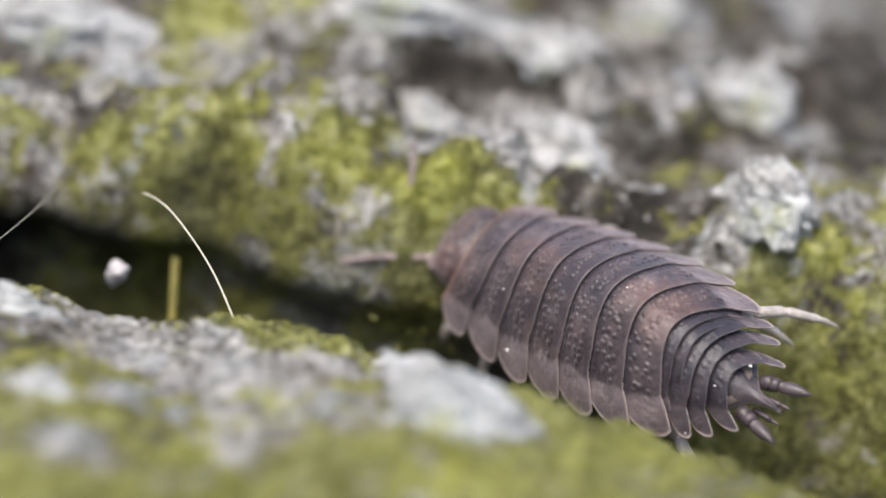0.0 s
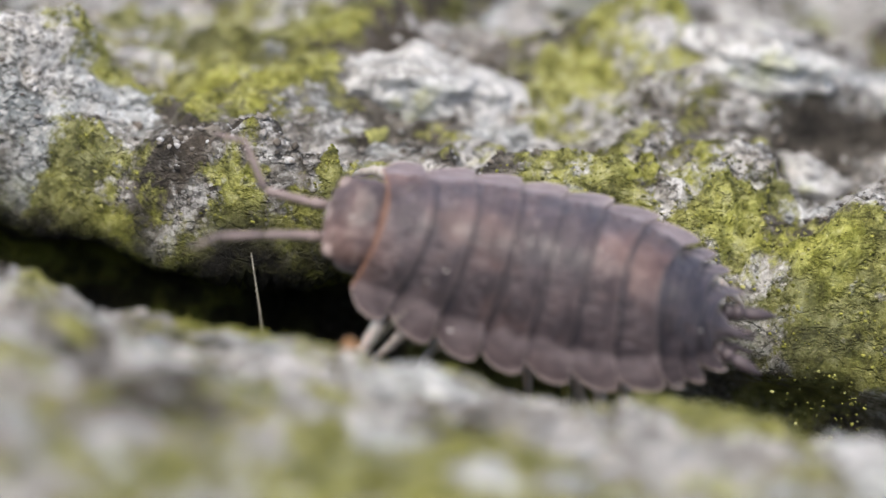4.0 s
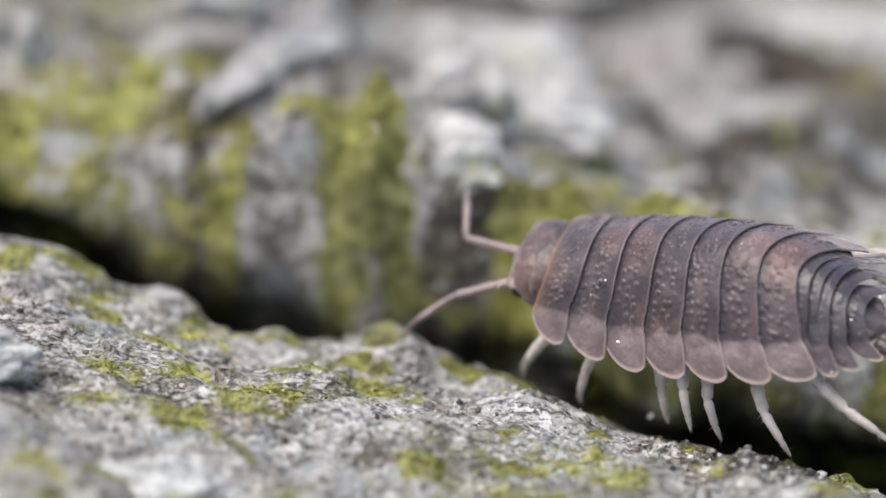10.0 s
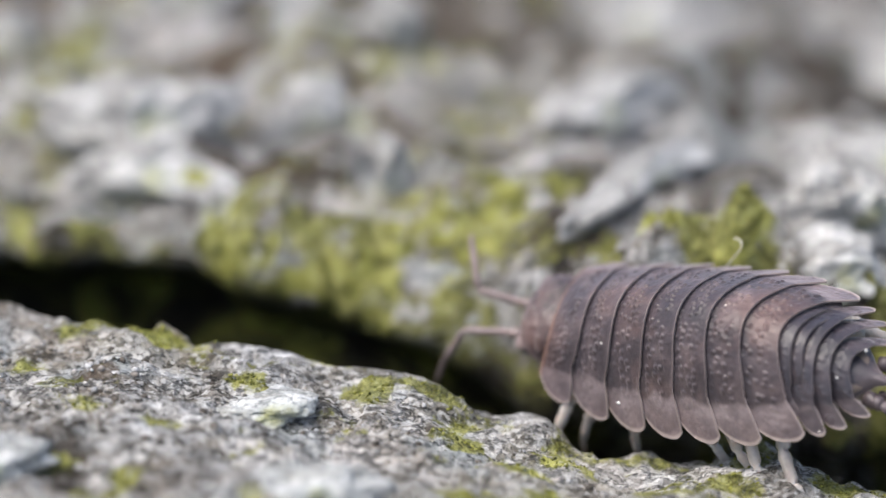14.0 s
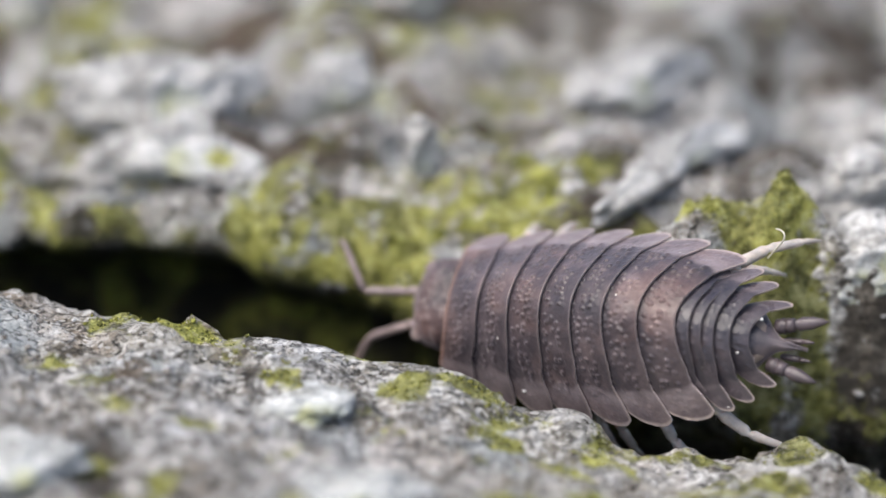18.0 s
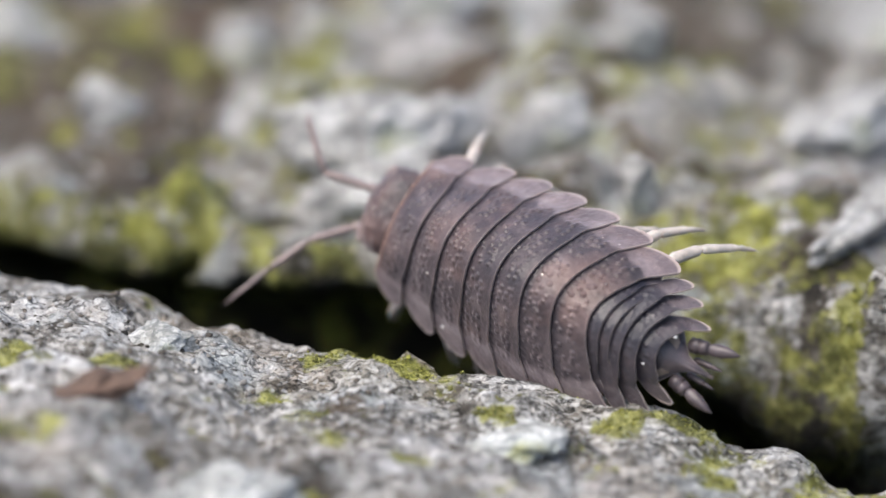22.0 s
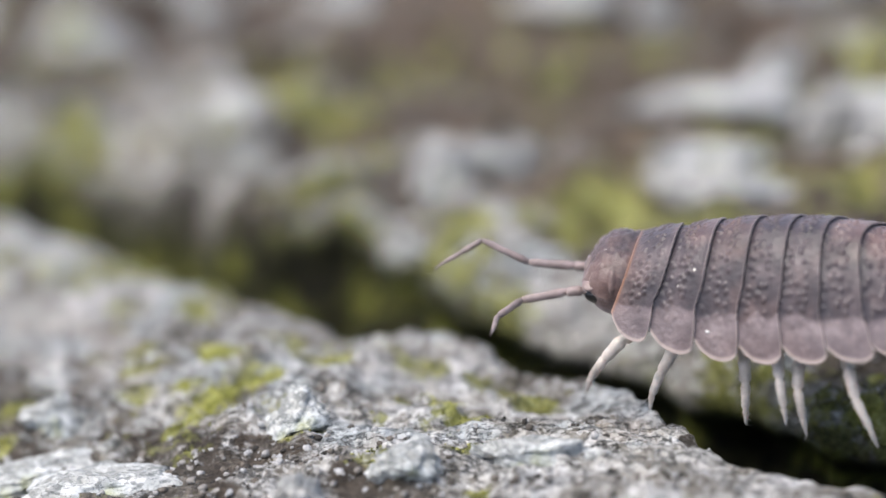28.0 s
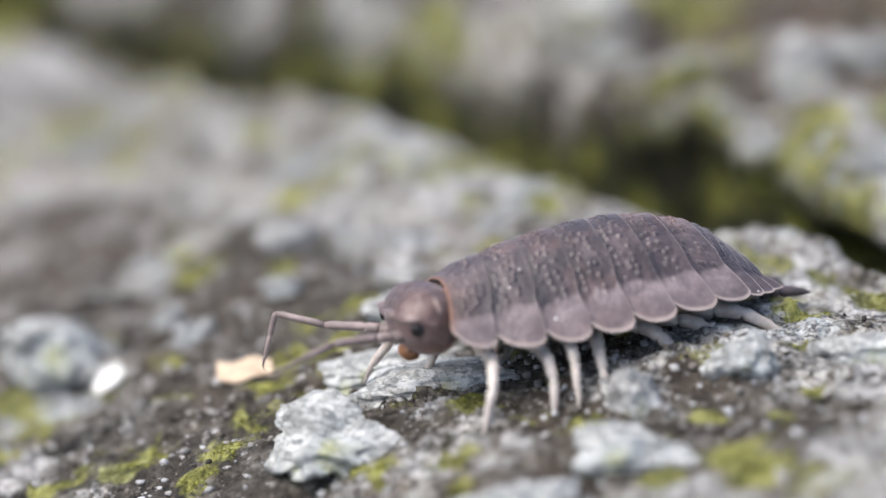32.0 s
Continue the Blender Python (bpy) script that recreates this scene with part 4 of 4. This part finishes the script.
def blob(name, centre, size, mat, seed=0, rough=0.04, segs=24, rings=14, pig=None):
    verts, faces = [], []
    for i in range(rings + 1):
        th = math.pi * i / rings
        for j in range(segs):
            ph = math.tau * j / segs
            d = Vector((math.sin(th) * math.cos(ph), math.sin(th) * math.sin(ph), math.cos(th)))
            r = 1 + rough * noise.noise(d * 5 + Vector((seed, 0, 0))) + rough * 0.6 * noise.noise(d * 14)
            verts.append((centre[0] + d.x * size[0] * r, centre[1] + d.y * size[1] * r, centre[2] + d.z * size[2] * r))
    for i in range(rings):
        for j in range(segs):
            k = (j + 1) % segs
            faces.append((i * segs + j, (i + 1) * segs + j, (i + 1) * segs + k, i * segs + k))
    me = link_mesh(name, verts, faces, mat)
    if pig:
        col = me.color_attributes.new("pigment", "FLOAT_COLOR", "POINT")
        col.data.foreach_set("color", np.array([(*pig, 0)] * len(verts), dtype=np.float32).ravel())
    return me


louse = tagged(new("woodlouse"), "brownish-grey woodlouse with segmented knobbly shell, walking along the rock", "woodlouse")
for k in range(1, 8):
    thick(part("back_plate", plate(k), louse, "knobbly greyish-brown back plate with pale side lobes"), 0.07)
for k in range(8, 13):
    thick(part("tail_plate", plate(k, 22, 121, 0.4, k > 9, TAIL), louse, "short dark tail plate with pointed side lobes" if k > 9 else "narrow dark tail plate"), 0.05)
part("belly", blob("belly", (0.0, 0, 1.85), (5.9, 2.1, 0.85), BELLY, 3), louse)
head = part("head", head_mesh(), louse, "dark knobbly head")
for side in (1, -1):
    part("eye", blob("eye", (6.62, 1.26 * side, 2.12), (0.36, 0.17, 0.24), EYE, 2, 0.25, 24, 16), head, "black compound eye")
    part("brow_lobe", blob("brow_lobe", (6.80, 1.08 * side, 2.46), (0.30, 0.34, 0.13), SHELL, 8 + side, 0.08, 16, 10, (0.2, 0.2, 0)), head)
part("brow_lobe", blob("brow_lobe", (7.12, 0, 2.42), (0.16, 0.42, 0.16), SHELL, 8, 0.06, 16, 10, (0.2, 0.2, 0)), head)
part("mouthparts", blob("mouthparts", (6.52, 0, 1.12), (0.34, 0.50, 0.30), MOUTH, 6, 0.12, 18, 10), head, "amber-brown mouthparts")
thick(part("telson", telson_mesh(), louse, "pointed triangular tail tip"), 0.06)
for side in (1, -1):
    v, f = tube([(-5.75, 0.62 * side, 1.50), (-6.12, 0.70 * side, 1.48), (-6.42, 0.78 * side, 1.44)], [0.27, 0.28, 0.22], 14, 0, side + 4)
    part("uropod_base", link_mesh("uropod_base", v, f, UROPOD), louse)
    pts = [(-6.40, 0.78 * side, 1.44), (-6.62, 0.83 * side, 1.42), (-6.95, 0.90 * side, 1.38), (-7.25, 0.97 * side, 1.34), (-7.52, 1.03 * side, 1.30)]
    v, f = spear(pts, (0.16, 0.235, 0.22, 0.13, 0.01))
    part("uropod", link_mesh("uropod", v, f, UROPOD), louse, "spear-shaped brownish tail appendage")
    v, f = tube([(-6.0, 0.26 * side, 1.2), (-6.7, 0.30 * side, 1.15), (-7.05, 0.32 * side, 1.12)], [0.13, 0.10, 0.02], 8, 3, side + 9)
    part("inner_uropod", link_mesh("inner_uropod", v, f, UROPOD), louse)
for n, (x, y, z, s) in enumerate(((2.50, 2.62, 2.18, 0.075), (-5.05, -0.22, 2.72, 0.06), (-5.62, -0.62, 2.36, 0.07), (-5.15, 0.62, 2.62, 0.05), (-0.6, 2.0, 3.0, 0.035))):
    part("dust_speck", blob("dust_speck", (x, y, z), (s, s * 0.7, s * 0.6), SPECK, n, 0.5, 10, 7), louse, "white dust speck")

LEGS = []
for i in range(7):
    for side in (1, -1):
        reach = (0.8, 0.5, 0.2, -0.2, -0.55, -0.95, -1.4)[i]
        pts = [(0, 0, 0), (reach * 0.3, 0.65 * side, 0.0), (reach * 0.7, 1.38 * side, -0.22), (reach * 1.25, 1.90 * side, -0.90), (reach * 1.9, 2.15 * side, -1.80), (reach * 2.15, 2.2 * side, -2.40)]
        v, f = tube(pts, [0.29, 0.27, 0.235, 0.185, 0.125, 0.035], 10, 30, i * 2 + side)
        leg = part("leg", link_mesh("leg", v, f, LIMB), louse, "pale translucent jointed leg")
        LEGS.append((leg, i, side, Vector(((EDGES[i][0] + EDGES[i + 1][0]) / 2 - 0.2, 1.10 * side, 1.25))))
# each antenna: a jointed stem, a long fifth joint and a tapering whip
LINK = (2.45, 1.70, 1.85)
FEELERS = []
for side in (1, -1):
    v, f = tube([(0, 0, 0), (0.42, 0.02 * side, 0.03), (0.95, -0.02 * side, 0.05), (LINK[0], 0, 0)], [0.22, 0.185, 0.165, 0.135], 12, 8, side + 20)
    stem = part("antenna", link_mesh("antenna", v, f, FEELER), louse, "jointed greyish-brown antenna")
    v, f = tube([(0, 0, 0), (LINK[1], 0, 0)], [0.13, 0.11], 12, 8, side + 25)
    joint = part("long_joint", link_mesh("long_joint", v, f, FEELER), stem)
    v, f = tube([(0, 0, 0), (0.8, 0, 0), (1.5, 0, 0), (LINK[2], 0, 0)], [0.105, 0.09, 0.065, 0.012], 10, 8, side + 30)
    whip = part("flagellum", link_mesh("flagellum", v, f, FEELER), stem)
    FEELERS.append((stem, joint, whip, side))


CREEP_ROWS = (
    (0, 71.16, -9.55, 0.68, 55.2, -4.7, 39.6), (1, 67.47, -7.57, 1.16, 48.9, 4.2, 32.8), (2, 62.87, -6.41, 1.57, 35.3, 3.1, 30.8),
    (5, 52.15, -3.26, 1.29, 18.3, 4.0, 44.4), (6, 49.02, -3.64, 2.86, 25.6, 1.4, 43.4), (7, 45.70, -3.02, 3.61, 34.0, -2.1, 37.1),
    (8, 41.77, -1.55, 3.94, 32.8, -4.6, 39.9), (9, 38.64, 0.05, 4.34, 30.6, -1.9, 34.8), (10, 35.52, 1.39, 4.13, 30.0, -5.8, 29.5),
    (11, 32.15, 3.20, 3.63, 34.1, -8.4, 20.7), (12, 29.58, 5.47, 3.70, 42.6, -8.3, 19.1), (13, 26.62, 7.06, 3.68, 36.7, -6.3, 23.8),
    (14, 23.77, 7.94, 3.32, 32.2, -4.4, 37.2), (17, 18.84, 10.54, 2.19, 29.7, -9.1, 59.8), (18, 19.14, 11.54, 2.76, 28.7, -6.4, 49.7),
    (19, 17.70, 11.63, 2.68, 34.3, 0.1, 58.2), (20, 14.81, 11.82, 3.23, 34.9, -1.5, 61.6), (21, 12.71, 12.07, 4.16, 44.6, 4.1, 58.7),
    (22, 9.76, 12.31, 5.48, 37.5, 9.5, 52.0), (23, 7.84, 11.84, 6.72, 36.3, 14.0, 38.9), (24, 5.20, 11.41, 7.96, 29.3, 13.2, 29.6),
    (25, 2.17, 11.50, 8.15, 34.8, 1.0, 17.4), (25.5, 0.65, 11.98, 8.25, 26.4, -9.5, 17.0), (27.5, -5.19, 17.76, 8.49, 8.8, -3.8, 18.3),
    (28, -7.19, 18.38, 8.53, 6.6, -0.0, 15.2), (29, -10.59, 18.11, 8.03, 9.4, 4.6, 2.8), (30, -15.06, 16.72, 7.20, -6.2, 5.7, -10.7),
    (31, -19.96, 14.87, 6.29, -29.1, 4.8, -15.3), (32, -24.82, 13.34, 5.92, -40.0, 8.0, -10.1),
)

# how the feelers point, in degrees to the left and up, for stem, long joint and whip
FAR_FEELER = (
    (0, 3, 36, -71, 31, -7, -47), (1, 5, 27, -49, 36, 5, -54), (2, 11, 13, -38, 33, 7, -45), (6, 0, 10, -59, 21, -59, -53), (7, -5, 8, -71, 13, -47, -60),
    (8, 8, 3, -73, 29, -48, -51), (9, -1, 18, -74, 4, -48, -58), (10, 6, 19, -71, 6, -53, -42), (11, -4, 8, -67, -3, -49, -35), (12, -19, 11, -45, 3, -43, -14),
    (13, -10, 28, -90, 9, -61, -18), (14, 9, 33, -71, 29, -39, -44), (17, 2, -6, -61, 3, -20, -44), (18, 14, 29, -63, 27, -22, -49), (19, 0, 11, -75, 11, -42, -61),
    (20, -1, 8, -77, 7, -4, -55), (21, 10, 38, -64, 16, 4, -48), (22, 12, 33, -51, 23, -15, -48), (23, 18, 28, -41, 32, -23, -46), (24, 26, 18, -37, 37, -38, -47),
    (25, 20, 7, -55, 9, -39, -32), (25.5, 19, 38, -89, 52, -53, -17), (28, 12, 12, -2, 27, 36, -15), (29, 16, 11, 10, 21, 34, -20), (30, 3, 10, 1, 19, -6, -48),
    (31, -29, 12, -15, 18, -67, -62), (32, -51, 0, -39, 12, -24, -74),
)
NEAR_FEELER = (
    (0, 38, 21, 31, -3, 19, -31), (1, 34, 12, 49, 2, 73, -13), (2, 53, 29, 39, -5, 76, 25), (6, -5, 23, 15, 54, 39, 63), (7, 21, 13, 57, -7, 60, -8),
    (8, 20, 18, 50, 1, 52, -37), (9, -16, -21, 9, -10, -39, -51), (10, 33, 8, 31, -24, -10, -53), (11, 23, 12, 50, -8, 64, -41), (12, 9, 0, 14, -22, 15, -42),
    (13, 21, -2, 57, -8, 34, -40), (14, 21, 27, 35, -41, 11, -55), (19, 17, -14, 50, -32, 23, -52), (21, 53, 33, 67, 27, 64, 17), (22, 48, 24, 67, 16, 71, 15),
    (23, 30, 24, 40, 20, 51, -37), (24, 42, -19, 75, -60, 80, -75), (25, 37, 6, 14, -23, -9, -27), (25.5, 33, 21, 40, 11, 30, -17), (28, 21, 1, 79, 21, 103, 24),
    (29, 25, -7, 87, 14, 105, 7), (30, 12, -20, 17, -31, 62, -12), (31, 19, -16, 53, -28, 55, -64), (32, 1, 3, 28, -5, 36, -3),
)


def on_path(rows, t, k):
    return float(np.interp(t, [r[0] for r in rows], [r[k] for r in rows]))


def motions():
    """The walk of the woodlouse: its body along the cleft and over the rock, its legs in a wave, its feelers probing."""
    rows = []
    for t, x, y, z, yaw, pitch, roll in CREEP_ROWS:
        rows.append((t, pose(x * MM, y * MM, z * MM) @ pose(0, 0, 0, 0, 0, 180 - yaw) @ pose(0, 0, 0, 0, -pitch, 0) @ pose(0, 0, 0, -roll, 0, 0)))
    walk(louse, rows)
    # the fibre across the cleft is pressed down as the woodlouse walks over it
    foot = (57.3 * MM, -10.4 * MM, 1.6 * MM)
    walk(HAIR, [(t, pose(*foot) @ pose(0, 0, 0, -dip, 0, 0) @ pose(*(-c for c in foot))) for t, dip in ((0.0, 0), (1.8, 0), (2.1, 22), (2.5, 68), (32.0, 68))])
    steps = np.arange(0, 32.01, 0.1)
    xs, ys = [on_path(CREEP_ROWS, t, 1) for t in steps], [on_path(CREEP_ROWS, t, 2) for t in steps]
    gone = np.concatenate([[0], np.cumsum(np.hypot(np.diff(xs), np.diff(ys)))])
    for leg, i, side, hip in LEGS:
        rows = []
        for t, d in zip(steps, gone):
            ph = (d / 2.9 + i * 0.23 + 0.07 * math.sin(i * 5.0) + (0.5 if side < 0 else 0)) * math.tau
            swing, lift = 26 * math.cos(ph), max(0.0, -math.sin(ph)) * 14
            rows.append((float(t), pose(hip.x * MM, hip.y * MM, hip.z * MM, lift * side, 0, -swing * side)))
        walk(leg, rows)
    for stem, joint, whip, side in FEELERS:
        table, rows, bends, tips = NEAR_FEELER if side > 0 else FAR_FEELER, [], [], []
        for t in np.arange(0, 32.01, 0.25):
            # small flicks between the held postures
            flick = 5 * math.sin(t * math.tau) * math.sin(t * 1.3 + side)
            ang = [on_path(table, t, k) + flick * (1 if k % 2 else 0.6) for k in range(1, 7)]
            turn = [pose(0, 0, 0, 0, -ang[k + 1], ang[k]) for k in (0, 2, 4)]
            a = pose(6.9 * MM, 0.5 * side * MM, 1.75 * MM) @ turn[0]
            inv = turn[0].inverted()
            b = pose(LINK[0] * MM, 0, 0) @ inv @ turn[1]
            c = b @ pose(LINK[1] * MM, 0, 0) @ turn[1].inverted() @ turn[2]
            rows.append((float(t), a))
            bends.append((float(t), b))
            tips.append((float(t), c))
        walk(stem, rows)
        walk(joint, bends)
        walk(whip, tips)


motions()
